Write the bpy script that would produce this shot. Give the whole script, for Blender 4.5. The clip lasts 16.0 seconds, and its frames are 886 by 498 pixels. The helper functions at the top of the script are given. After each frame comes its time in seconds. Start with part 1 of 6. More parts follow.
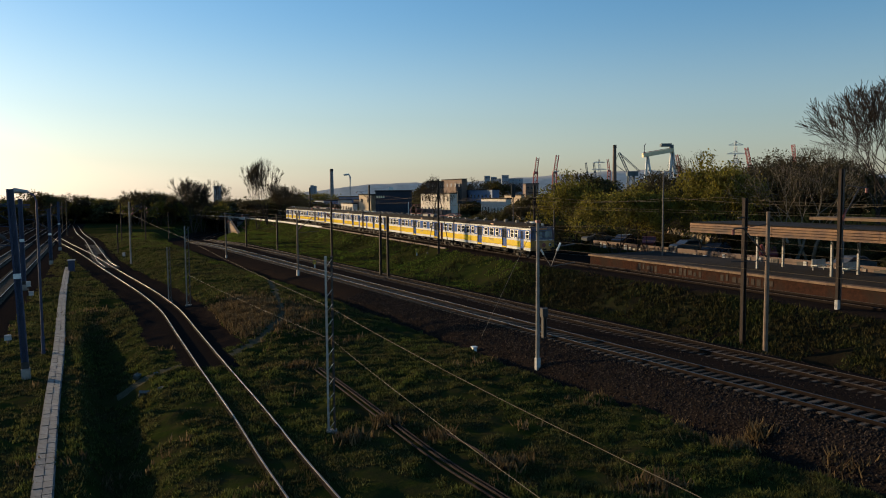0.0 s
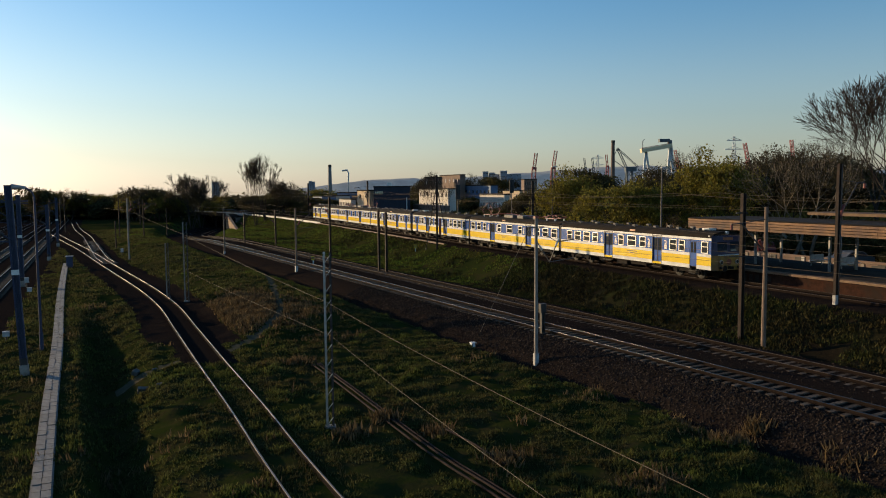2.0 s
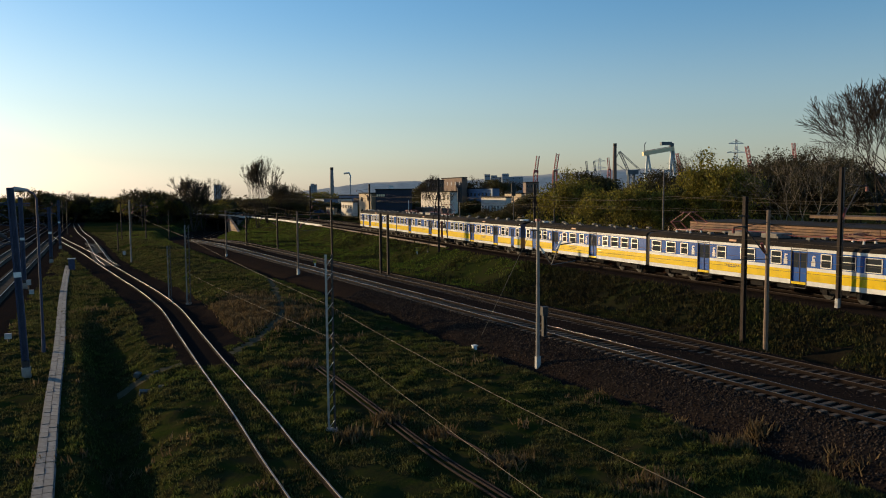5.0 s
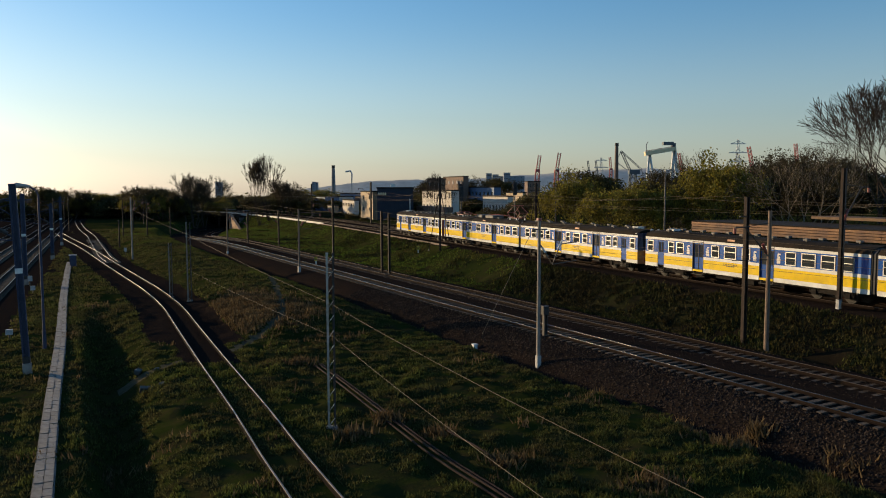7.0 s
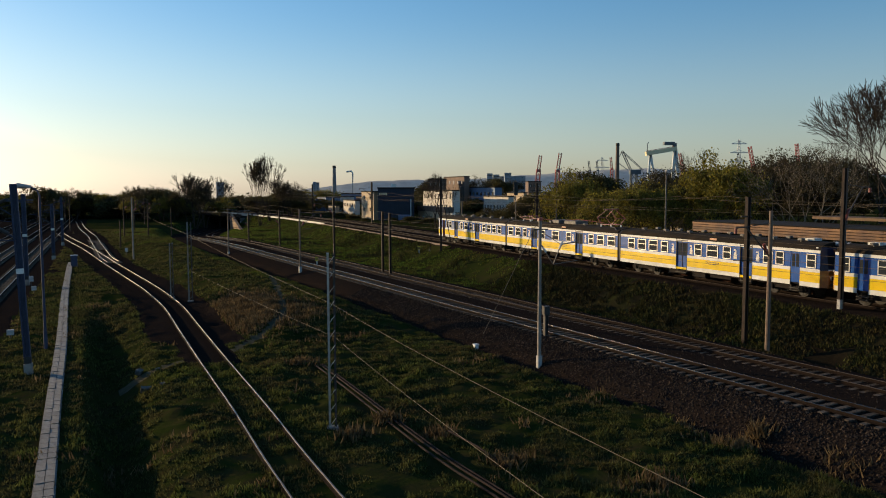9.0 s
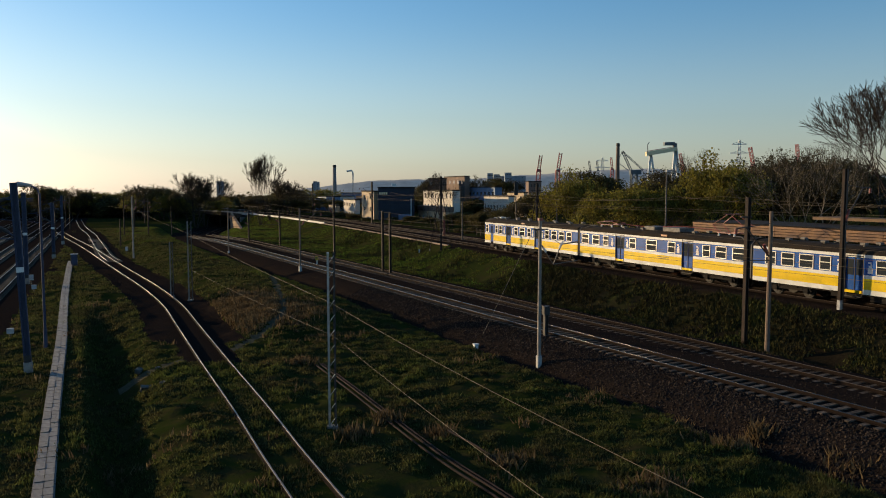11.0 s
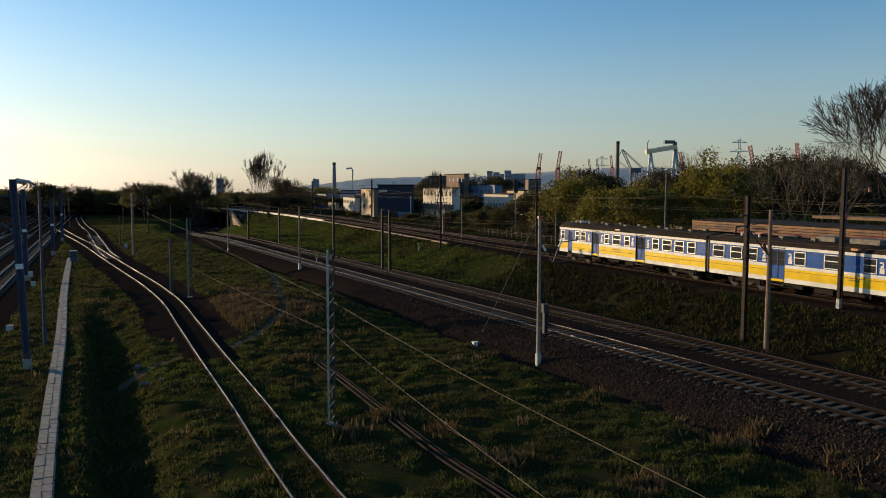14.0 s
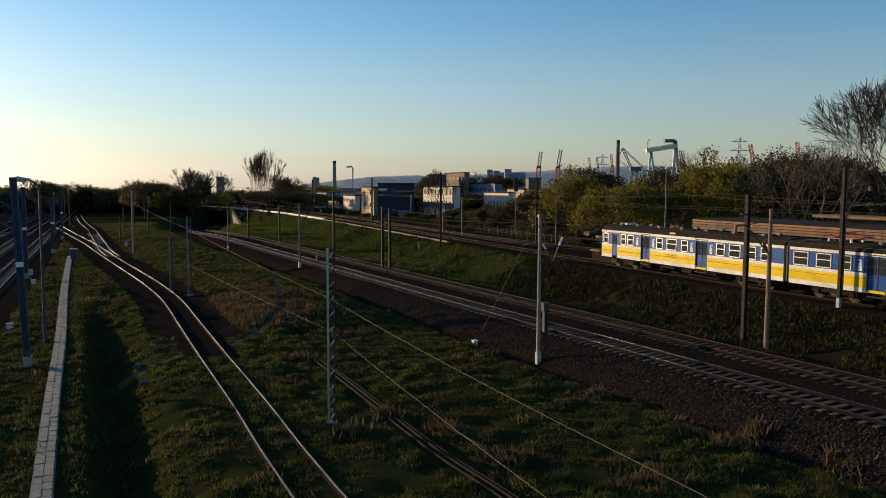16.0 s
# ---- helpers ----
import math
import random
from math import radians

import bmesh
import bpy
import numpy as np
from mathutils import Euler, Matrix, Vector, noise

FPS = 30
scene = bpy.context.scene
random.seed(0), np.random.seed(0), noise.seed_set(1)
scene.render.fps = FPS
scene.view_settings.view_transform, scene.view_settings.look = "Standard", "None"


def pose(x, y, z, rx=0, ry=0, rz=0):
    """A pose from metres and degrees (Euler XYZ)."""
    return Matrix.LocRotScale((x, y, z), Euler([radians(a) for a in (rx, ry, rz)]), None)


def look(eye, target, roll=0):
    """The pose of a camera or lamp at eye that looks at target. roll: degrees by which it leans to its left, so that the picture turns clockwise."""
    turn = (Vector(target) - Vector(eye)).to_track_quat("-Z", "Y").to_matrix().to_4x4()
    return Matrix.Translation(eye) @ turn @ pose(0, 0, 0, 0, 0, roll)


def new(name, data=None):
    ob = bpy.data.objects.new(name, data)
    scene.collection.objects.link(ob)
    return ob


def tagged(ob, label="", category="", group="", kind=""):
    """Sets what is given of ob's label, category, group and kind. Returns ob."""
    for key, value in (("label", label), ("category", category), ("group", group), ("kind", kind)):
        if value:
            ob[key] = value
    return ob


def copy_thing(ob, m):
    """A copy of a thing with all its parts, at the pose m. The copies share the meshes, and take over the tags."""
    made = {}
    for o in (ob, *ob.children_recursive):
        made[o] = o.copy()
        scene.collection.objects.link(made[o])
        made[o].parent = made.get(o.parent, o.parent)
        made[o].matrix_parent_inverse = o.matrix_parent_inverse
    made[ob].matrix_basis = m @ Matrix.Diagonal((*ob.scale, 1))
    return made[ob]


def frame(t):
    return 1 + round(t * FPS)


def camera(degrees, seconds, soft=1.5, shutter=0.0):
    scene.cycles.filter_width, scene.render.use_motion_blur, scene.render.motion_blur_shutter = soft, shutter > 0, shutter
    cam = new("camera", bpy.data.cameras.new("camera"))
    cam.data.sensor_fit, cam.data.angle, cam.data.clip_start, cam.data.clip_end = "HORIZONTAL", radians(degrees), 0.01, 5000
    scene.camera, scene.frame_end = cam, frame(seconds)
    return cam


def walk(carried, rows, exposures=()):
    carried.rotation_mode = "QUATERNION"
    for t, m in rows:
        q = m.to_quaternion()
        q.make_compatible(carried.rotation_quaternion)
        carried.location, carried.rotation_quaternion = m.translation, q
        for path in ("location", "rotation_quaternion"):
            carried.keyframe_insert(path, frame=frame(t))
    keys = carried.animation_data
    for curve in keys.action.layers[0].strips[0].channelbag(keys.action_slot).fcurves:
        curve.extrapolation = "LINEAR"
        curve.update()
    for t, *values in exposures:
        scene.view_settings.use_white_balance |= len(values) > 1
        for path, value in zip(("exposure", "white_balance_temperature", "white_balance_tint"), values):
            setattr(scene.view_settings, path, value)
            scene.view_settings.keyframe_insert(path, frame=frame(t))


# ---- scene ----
cam = camera(60.3, 16.0, soft=1.0)


def cam_pose(x, z, yaw, pitch, roll):
    """A camera at (x, 0, z): yaw to the left, pitch downwards, roll, in degrees."""
    return pose(x, 0, z, 0, 0, yaw) @ pose(0, 0, 0, 90 - pitch) @ pose(0, 0, 0, 0, 0, roll)


walk(cam, [
    (0, cam_pose(0.0, 9.054, -0.149, 4.239, -0.464)),
    (0.5, cam_pose(0.0, 9.054, -0.257, 4.634, -0.502)),
    (1, cam_pose(0.0, 9.054, -0.267, 4.653, -0.501)),
    (1.5, cam_pose(0.0, 9.054, -0.278, 4.607, -0.542)),
    (2, cam_pose(0.0, 9.054, -0.264, 4.564, -0.521)),
    (2.5, cam_pose(0.0, 9.054, -0.247, 4.489, -0.524)),
    (3, cam_pose(0.0, 9.054, -0.217, 4.404, -0.562)),
    (3.5, cam_pose(0.0, 9.054, -0.180, 4.360, -0.587)),
    (4, cam_pose(0.0, 9.054, -0.140, 4.332, -0.625)),
    (6.5, cam_pose(0.0, 9.054, -0.079, 4.423, -0.153)),
    (7, cam_pose(0.0, 9.054, -0.048, 4.448, -0.133)),
    (7.5, cam_pose(0.0, 9.054, -0.048, 4.455, -0.101)),
    (8, cam_pose(0.0, 9.054, -0.049, 4.448, -0.108)),
    (8.5, cam_pose(0.0, 9.054, 0.010, 4.438, -0.134)),
    (9, cam_pose(0.0, 9.054, 0.018, 4.438, -0.158)),
    (11.5, cam_pose(0.0, 9.054, 0.016, 4.485, 0.011)),
    (12, cam_pose(0.0, 9.054, 0.002, 4.536, 0.022)),
    (12.5, cam_pose(0.0, 9.054, -0.000, 4.553, 0.057)),
    (13, cam_pose(0.0, 9.054, -0.009, 4.573, 0.076)),
    (13.5, cam_pose(0.0, 9.054, -0.006, 4.614, 0.105)),
    (14, cam_pose(0.0, 9.054, -0.011, 4.633, 0.130)),
    (14.5, cam_pose(0.0, 9.054, -0.016, 4.659, 0.168)),
    (15, cam_pose(0.0, 9.054, -0.014, 4.687, 0.192)),
    (15.5, cam_pose(0.0, 9.054, -0.018, 4.722, 0.199)),
    (16, cam_pose(0.0, 9.054, -0.003, 4.743, 0.203)),
], [(0, 0.40, 6450, 12), (16, 0.40, 6450, 12)])

# ---------------- plan ----------------
# z = 0 is the top of the rails of the two main tracks; y points where the camera looks.
TH = 0.4959                      # the main tracks run this far to the left of y
DX, DY = -math.sin(TH), math.cos(TH)
NX, NY = math.cos(TH), math.sin(TH)
V_A, V_B = 29.615, 34.28         # distance of the two main tracks from the camera
FIELD = -1.0                     # level of the meadow
RZ = 1.80                        # top of rail of the upper line
DECK = 2.62                      # top of the platform


def xy(u, v):
    return (u * DX + v * NX, u * DY + v * NY)


def uv(x, y):
    return (x * DX + y * DY, x * NX + y * NY)


# upper line: near side of the carriages as a curve of slowly changing bend
def heading(s):
    s = max(-205.0, s)
    return 0.3866 + 0.3585e-3 * s + 0.9378e-5 * s * s


PATH_S = np.arange(-300.0, 190.0, 0.5)
_th = np.array([heading(s + 0.25) for s in PATH_S])
_x = np.concatenate([[0], np.cumsum(np.sin(_th) * 0.5)])[:-1]
_y = np.concatenate([[0], np.cumsum(-np.cos(_th) * 0.5)])[:-1]
_i0 = int(round(300 / 0.5))
HALF = 1.44
PATH_X = _x - _x[_i0] + 2.6255 + np.cos(_th) * HALF
PATH_Y = _y - _y[_i0] + 100.0 + np.sin(_th) * HALF


def line_at(s, off=0.0):
    """A point of the upper line, off metres beyond its centre (away from the meadow)."""
    th = heading(s)
    return (float(np.interp(s, PATH_S, PATH_X)) + off * math.cos(th), float(np.interp(s, PATH_S, PATH_Y)) + off * math.sin(th))


_pu = PATH_X * DX + PATH_Y * DY
_pv = PATH_X * NX + PATH_Y * NY
_o = np.argsort(_pu)
PATH_U, PATH_V = _pu[_o], _pv[_o]


def bend(u):
    """How far the main tracks have swung to the right at u."""
    return max(0.0, u - 145.0) ** 2 / 520.0


def drop(u):
    """How far the main tracks have sunk towards the underpass at u."""
    return -3.2 * smooth(130, 238, u)


def smooth(a, b, x):
    t = min(1.0, max(0.0, (x - a) / (b - a)))
    return t * t * (3 - 2 * t)


def ramp(a, b, x):
    return min(1.0, max(0.0, (x - a) / (b - a)))


SIDING = [(4.5, -2), (0.6, 14), (-4.12, 24.0), (-6.15, 28.3), (-8.9, 34.35), (-13.22, 43.5), (-18.25, 54.3), (-23.2, 64.9), (-28.05, 74.0), (-31.8, 80.6), (-39.1, 93.0), (-46.9, 106.3), (-60.7, 130), (-76.2, 155.5), (-92, 182)]


def spline(pts, per=6):
    out = []
    for i in range(len(pts) - 1):
        p = [Vector((*pts[min(len(pts) - 1, max(0, i + k))], 0)) for k in (-1, 0, 1, 2)]
        for j in range(per):
            t = j / per
            q = 0.5 * (2 * p[1] + (p[2] - p[0]) * t + (2 * p[0] - 5 * p[1] + 4 * p[2] - p[3]) * t * t + (3 * p[1] - p[0] - 3 * p[2] + p[3]) * t ** 3)
            out.append((q.x, q.y))
    return out + [pts[-1]]


TROUGH_PTS = [(-6.0, 9.5), (-9.6, 17), (-13.07, 24.17), (-18.94, 36.42), (-25.53, 50.36), (-36.13, 72.24), (-48.74, 98.9), (-52, 106)]
SPUR = [(-46.6, 106.3), (-51.5, 115), (-58, 128), (-68, 148), (-78.5, 169), (-95, 200), (-120, 250)]
LINE_X, LINE_Y = np.array(spline(SIDING, 12) + spline(SPUR, 8)).T
SIDE_X, SIDE_Y = np.array(spline(SIDING, 12) + spline(TROUGH_PTS, 16)).T


FOOTWAY = [(-21.5, 93), (-17.5, 78), (-13.5, 63), (-12.2, 57.5), (-12.3, 54), (-12.9, 50), (-13.6, 46.5), (-17.5, 42.5), (-21, 41)]
WAY_X, WAY_Y = np.array(spline(FOOTWAY, 24)).T
PIPES = [(-7.2, 43.0), (-4.63, 37.5), (-0.51, 28.5), (1.8, 24.2), (4.2, 19.5), (7.0, 14.0)]
PIPE_X, PIPE_Y = np.array(spline(PIPES, 24)).T


def cinders(x, y):
    """True on the dark cinder bed of the siding, beyond its overgrown end."""
    return 44 < y < 240 and float(np.min((LINE_X - x) ** 2 + (LINE_Y - y) ** 2)) < (2.6 if y < 50 else 9.0)


def yard(u, v):
    x, y = xy(u, v)
    return x * 0.913 + y * 0.408


def ground_z(u, v):
    vt = float(np.interp(u, PATH_U, PATH_V))
    b = bend(u)
    n = noise.noise((u * 0.09, v * 0.12, 0.0)) * 0.16 + noise.noise((u * 0.4, v * 0.4, 5.0)) * 0.08
    if u < 160:
        n += noise.noise((u * 1.0, v * 1.0, 9.0)) * 0.21 + noise.noise((u * 0.45, v * 0.55, 2.0)) * 0.14
    z = FIELD + n
    # ditch between the cable trough and the siding
    if 14 < u < 75:
        z -= 1.4 * smooth(14, 22, u) * math.exp(-((v - (0.2 + 0.068 * u)) / 1.9) ** 2) * smooth(75, 50, u)
    # the meadow rises to a low terrace past the footpath
    if 50 < u < 230 and 6 < v < 26 + b:
        z += 1.0 * smooth(44, 62, u) * smooth(11.5, 16.0, v + 0.03 * (60 - u)) * smooth(25.5 + b, 21 + b, v) * smooth(225, 150, u)
    # drainage ditch along the foot of the ballast
    z -= 0.55 * math.exp(-((v - 25.2 - b - 0.8 * n) / 0.75) ** 2) * smooth(150, 90, u)
    # level ground under the siding and the cable trough
    if u < 150 and -4 < v < 24:
        x, y = xy(u, v)
        d2 = float(np.min((SIDE_X - x) ** 2 + (SIDE_Y - y) ** 2))
        if d2 < 5.3:
            z = FIELD - 0.02 + (z - FIELD + 0.02) * smooth(1.0, 2.3, math.sqrt(d2))
    # bed of the main tracks
    bed = -0.22
    k = ramp(25.3 + b - 0.2 * n, 27.9 + b, v) if v < 33 + b else 1 - ramp(36.4 + b, 38.2 + b, v) * 0.6
    if v > 25.1 + b:
        z = z + (bed - z) * k
    # embankment of the upper line
    cut = 0.0
    shoulder = vt - 2.75
    toe = shoulder - 5.2
    e = ramp(toe, shoulder, v)
    e = e * (1 - ramp(vt + 34, vt + 60, v) * 0.55)
    top = RZ - 0.19 + (0.0 if v < vt + 8 else n * 0.6)
    if e > 0:
        z = z + (top - z) * e * (1 - cut) + (0.22 * n if 0 < e < 1 else 0)
    # cutting that leads the main tracks under the bridge
    if 128 < u < 420:
        w = abs(v - (32 + b))
        zb = bed + drop(u)
        if w < 12:
            z = zb + (z - zb) * ramp(5.2, 12, w) if z > zb else z
    # flat left yard
    if yard(u, v) < -6.5:
        z = FIELD + 0.03 * n
    far = math.hypot(u, v)
    if far > 340:
        x, y = xy(u, v)
        low = smooth(-0.16, -0.30, x / max(y, 1.0)) if y > 0 else 1.0
        z = z * (1 - ramp(700, 1200, far)) + 0.4 * ramp(700, 1200, far) - low * 0.022 * (min(far, 2500) - 340)
    return z


def gz(x, y):
    return ground_z(*uv(x, y))


# ---------------- light ----------------
SUN_AZ, SUN_EL = -59.0, 8.5      # degrees from y (to the left is negative), and above the horizon
world = bpy.data.worlds.new("evening_sky")
scene.world = world
world.use_nodes = True
wn = world.node_tree
wn.nodes.clear()
sky = wn.nodes.new("ShaderNodeTexSky")
sky.sky_type = "NISHITA"
sky.sun_disc = False
sky.sun_elevation = radians(SUN_EL)
sky.sun_rotation = radians(SUN_AZ)
sky.altitude = 20
sky.air_density = 1.15
sky.dust_density = 0.55
sky.ozone_density = 3.9
bg = wn.nodes.new("ShaderNodeBackground")
bg.inputs["Strength"].default_value = 0.15
wout = wn.nodes.new("ShaderNodeOutputWorld")
# the dusty air near the horizon pales the sky
way = wn.nodes.new("ShaderNodeTexCoord")
axes = wn.nodes.new("ShaderNodeSeparateXYZ")
pale = wn.nodes.new("ShaderNodeMapRange")
pale.interpolation_type = "SMOOTHSTEP"
for key, value in (("From Min", 0.0), ("From Max", 0.24), ("To Min", 0.58), ("To Max", 1.08)):
    pale.inputs[key].default_value = value
tone = wn.nodes.new("ShaderNodeHueSaturation")
wn.links.new(way.outputs["Generated"], axes.inputs[0])
wn.links.new(axes.outputs[2], pale.inputs["Value"])
wn.links.new(pale.outputs[0], tone.inputs["Saturation"])
wn.links.new(sky.outputs[0], tone.inputs["Color"])
wn.links.new(tone.outputs[0], bg.inputs[0])
wn.links.new(bg.outputs[0], wout.inputs[0])

sun = new("sun", bpy.data.lights.new("sun", "SUN"))
sun.data.energy = 4.4
sun.data.angle = radians(0.6)
sun.data.color = (1.0, 0.75, 0.43)
_a, _e = radians(SUN_AZ), radians(SUN_EL)
sun_dir = Vector((math.sin(_a) * math.cos(_e), math.cos(_a) * math.cos(_e), math.sin(_e)))
sun.matrix_world = look(sun_dir * 100, (0, 0, 0))


# ---------------- materials ----------------
def mat(name, c1, c2=None, scale=4.0, rough=0.8, metal=0.0, bump=0.0, bscale=None, c3=None, scale3=0.3, rand=0.0, spec=None, rand_isl=0.0):
    """A surface of two mixed colours at one scale and a third at a larger one, with fine relief."""
    m = bpy.data.materials.new(name)
    m.use_nodes = True
    nt = m.node_tree
    b = nt.nodes["Principled BSDF"]
    b.inputs["Roughness"].default_value = rough
    b.inputs["Metallic"].default_value = metal
    if spec is not None:
        b.inputs["Specular IOR Level"].default_value = spec
    co = nt.nodes.new("ShaderNodeTexCoord")
    src = co.outputs["Object"]

    def tex(sc, detail=5.0):
        t = nt.nodes.new("ShaderNodeTexNoise")
        t.inputs["Scale"].default_value = sc
        t.inputs["Detail"].default_value = detail
        t.inputs["Roughness"].default_value = 0.62
        nt.links.new(src, t.inputs["Vector"])
        return t

    def steep(out, lo, hi):
        r = nt.nodes.new("ShaderNodeMapRange")
        r.inputs["From Min"].default_value = lo
        r.inputs["From Max"].default_value = hi
        nt.links.new(out, r.inputs["Value"])
        return r.outputs[0]

    def mix(fac, a, c):
        x = nt.nodes.new("ShaderNodeMix")
        x.data_type = "RGBA"
        for sock, val in ((x.inputs[0], fac), (x.inputs[6], a), (x.inputs[7], c)):
            if isinstance(val, (tuple, list)):
                sock.default_value = (*val, 1)
            elif isinstance(val, float):
                sock.default_value = val
            else:
                nt.links.new(val, sock)
        return x.outputs[2]

    col = c1
    if c2 is not None:
        col = mix(steep(tex(scale).outputs[0], 0.36, 0.64), c1, c2)
    if c3 is not None:
        col = mix(steep(tex(scale3).outputs[0], 0.46, 0.68), col, c3)
    if rand or rand_isl:
        if rand:
            o = nt.nodes.new("ShaderNodeObjectInfo").outputs["Random"]
        else:
            o = nt.nodes.new("ShaderNodeNewGeometry").outputs["Random Per Island"]
        hsv = nt.nodes.new("ShaderNodeHueSaturation")
        r = nt.nodes.new("ShaderNodeMapRange")
        amp = rand or rand_isl
        r.inputs["To Min"].default_value = 1 - amp
        r.inputs["To Max"].default_value = 1 + amp
        nt.links.new(o, r.inputs["Value"])
        nt.links.new(r.outputs[0], hsv.inputs["Value"])
        if isinstance(col, tuple):
            hsv.inputs["Color"].default_value = (*col, 1)
        else:
            nt.links.new(col, hsv.inputs["Color"])
        col = hsv.outputs[0]
    if isinstance(col, tuple):
        b.inputs["Base Color"].default_value = (*col, 1)
    else:
        nt.links.new(col, b.inputs["Base Color"])
    if bump:
        bp = nt.nodes.new("ShaderNodeBump")
        bp.inputs["Strength"].default_value = bump
        bp.inputs["Distance"].default_value = 0.05
        nt.links.new(tex(bscale or scale * 3, 6.0).outputs[0], bp.inputs["Height"])
        nt.links.new(bp.outputs[0], b.inputs["Normal"])
    return m


M_GROUND = mat("meadow_soil", (0.024, 0.032, 0.007), (0.034, 0.028, 0.012), 0.9, 0.95, bump=0.9, bscale=5, c3=(0.016, 0.024, 0.006), scale3=0.16, spec=0.0)
M_GRASS = mat("grass_blades", (0.050, 0.060, 0.018), (0.076, 0.071, 0.027), 0.45, 0.8, c3=(0.056, 0.046, 0.022), scale3=0.2, rand_isl=0.5, spec=0.0)


def translucent(m, share):
    """Lets part of the light through, as thin leaves and blades do."""
    nt = m.node_tree
    b = nt.nodes["Principled BSDF"]
    tr = nt.nodes.new("ShaderNodeBsdfTranslucent")
    mx = nt.nodes.new("ShaderNodeMixShader")
    mx.inputs[0].default_value = share
    nt.links.new(b.inputs["Base Color"].links[0].from_socket, tr.inputs["Color"])
    nt.links.new(b.outputs[0], mx.inputs[1])
    nt.links.new(tr.outputs[0], mx.inputs[2])
    nt.links.new(mx.outputs[0], nt.nodes["Material Output"].inputs[0])
    return m


translucent(M_GRASS, 0.45)
M_FRESH = translucent(mat("fresh_green_grass", (0.058, 0.098, 0.016), (0.076, 0.088, 0.019), 0.5, 0.8, c3=(0.07, 0.06, 0.02), scale3=0.15, rand_isl=0.45, spec=0.0), 0.45)
M_TUFT = translucent(mat("olive_green_tufts", (0.068, 0.084, 0.020), (0.082, 0.084, 0.026), 0.5, 0.8, c3=(0.075, 0.064, 0.026), scale3=0.2, rand_isl=0.45, spec=0.0), 0.45)
M_DRY = translucent(mat("dry_grass", (0.15, 0.105, 0.052), (0.09, 0.062, 0.032), 0.6, 0.8, rand_isl=0.45, spec=0.0), 0.35)
M_BALLAST = mat("ballast", (0.024, 0.0175, 0.014), (0.011, 0.009, 0.008), 9, 0.95, bump=1.0, bscale=16, c3=(0.020, 0.014, 0.011), scale3=0.5, spec=0.0)
M_STONE = mat("ballast_stone", (0.052, 0.037, 0.027), (0.020, 0.016, 0.013), 3, 0.9, rand_isl=0.6, spec=0.0)
M_TROD = mat("trodden_earth", (0.085, 0.075, 0.048), (0.06, 0.055, 0.034), 2.0, 0.95, bump=0.6, spec=0.0)
M_RAIL = mat("rail_steel", (0.018, 0.012, 0.009), (0.012, 0.008, 0.006), 5, 0.9, 0.0, spec=0.04)
M_RUN = mat("polished_rail_head", (0.22, 0.17, 0.14), (0.15, 0.115, 0.095), 2, 0.42, 0.6)
M_WORN = mat("worn_bright_rail_head", (0.13, 0.105, 0.088), (0.085, 0.07, 0.06), 3, 0.24, 1.0)
M_RUNB = mat("dull_rail_head", (0.085, 0.062, 0.05), (0.05, 0.038, 0.031), 2, 0.75, 0.0, spec=0.25)
M_SLEEPER = mat("weathered_sleeper", (0.115, 0.090, 0.068), (0.050, 0.040, 0.032), 5, 0.9, bump=0.5, rand=0.3, spec=0.04)
M_CONC = mat("concrete", (0.20, 0.185, 0.165), (0.12, 0.11, 0.098), 3, 0.85, bump=0.4, c3=(0.20, 0.18, 0.16), scale3=0.8, rand=0.15)
M_CONC2 = mat("grey_concrete_post", (0.30, 0.26, 0.215), (0.20, 0.165, 0.135), 2, 0.85, bump=0.3, c3=(0.15, 0.12, 0.095), scale3=0.7)
M_RUSTC = mat("rust_stained_concrete", (0.20, 0.135, 0.09), (0.13, 0.085, 0.058), 2, 0.85, bump=0.3)
M_BANK = mat("brown_bank_soil", (0.020, 0.016, 0.009), (0.014, 0.011, 0.007), 0.8, 0.95, bump=0.9, bscale=5, c3=(0.03, 0.032, 0.01), scale3=0.2, spec=0.0)
M_BANKG = mat("dead_bank_grass", (0.050, 0.042, 0.017), (0.036, 0.028, 0.013), 0.4, 0.85, c3=(0.050, 0.056, 0.014), scale3=0.15, rand_isl=0.5, spec=0.0)
M_MAST = mat("rusty_mast_steel", (0.042, 0.027, 0.019), (0.022, 0.016, 0.013), 3, 0.8, 0.0, bump=0.2, spec=0.2)
M_BLUEMAST = mat("blue_grey_painted_steel", (0.024, 0.036, 0.076), (0.016, 0.024, 0.052), 2, 0.6, 0.0, bump=0.1)
M_POLE = mat("dull_grey_steel", (0.11, 0.10, 0.09), (0.065, 0.058, 0.052), 4, 0.65, 0.3)
M_GALV = mat("galvanised_steel", (0.50, 0.48, 0.44), (0.36, 0.34, 0.31), 6, 0.45, 0.7)
M_DARK = mat("dark_iron", (0.03, 0.028, 0.026), (0.05, 0.042, 0.036), 3, 0.7, 0.2)
M_WIRE = mat("copper_wire", (0.09, 0.065, 0.035), None, rough=0.7, metal=0.2)
M_WHITE = mat("white_enamel", (0.78, 0.76, 0.70), (0.62, 0.60, 0.54), 3, 0.5)
M_RED = mat("red_oxide_paint", (0.24, 0.05, 0.032), (0.15, 0.032, 0.022), 4, 0.5)


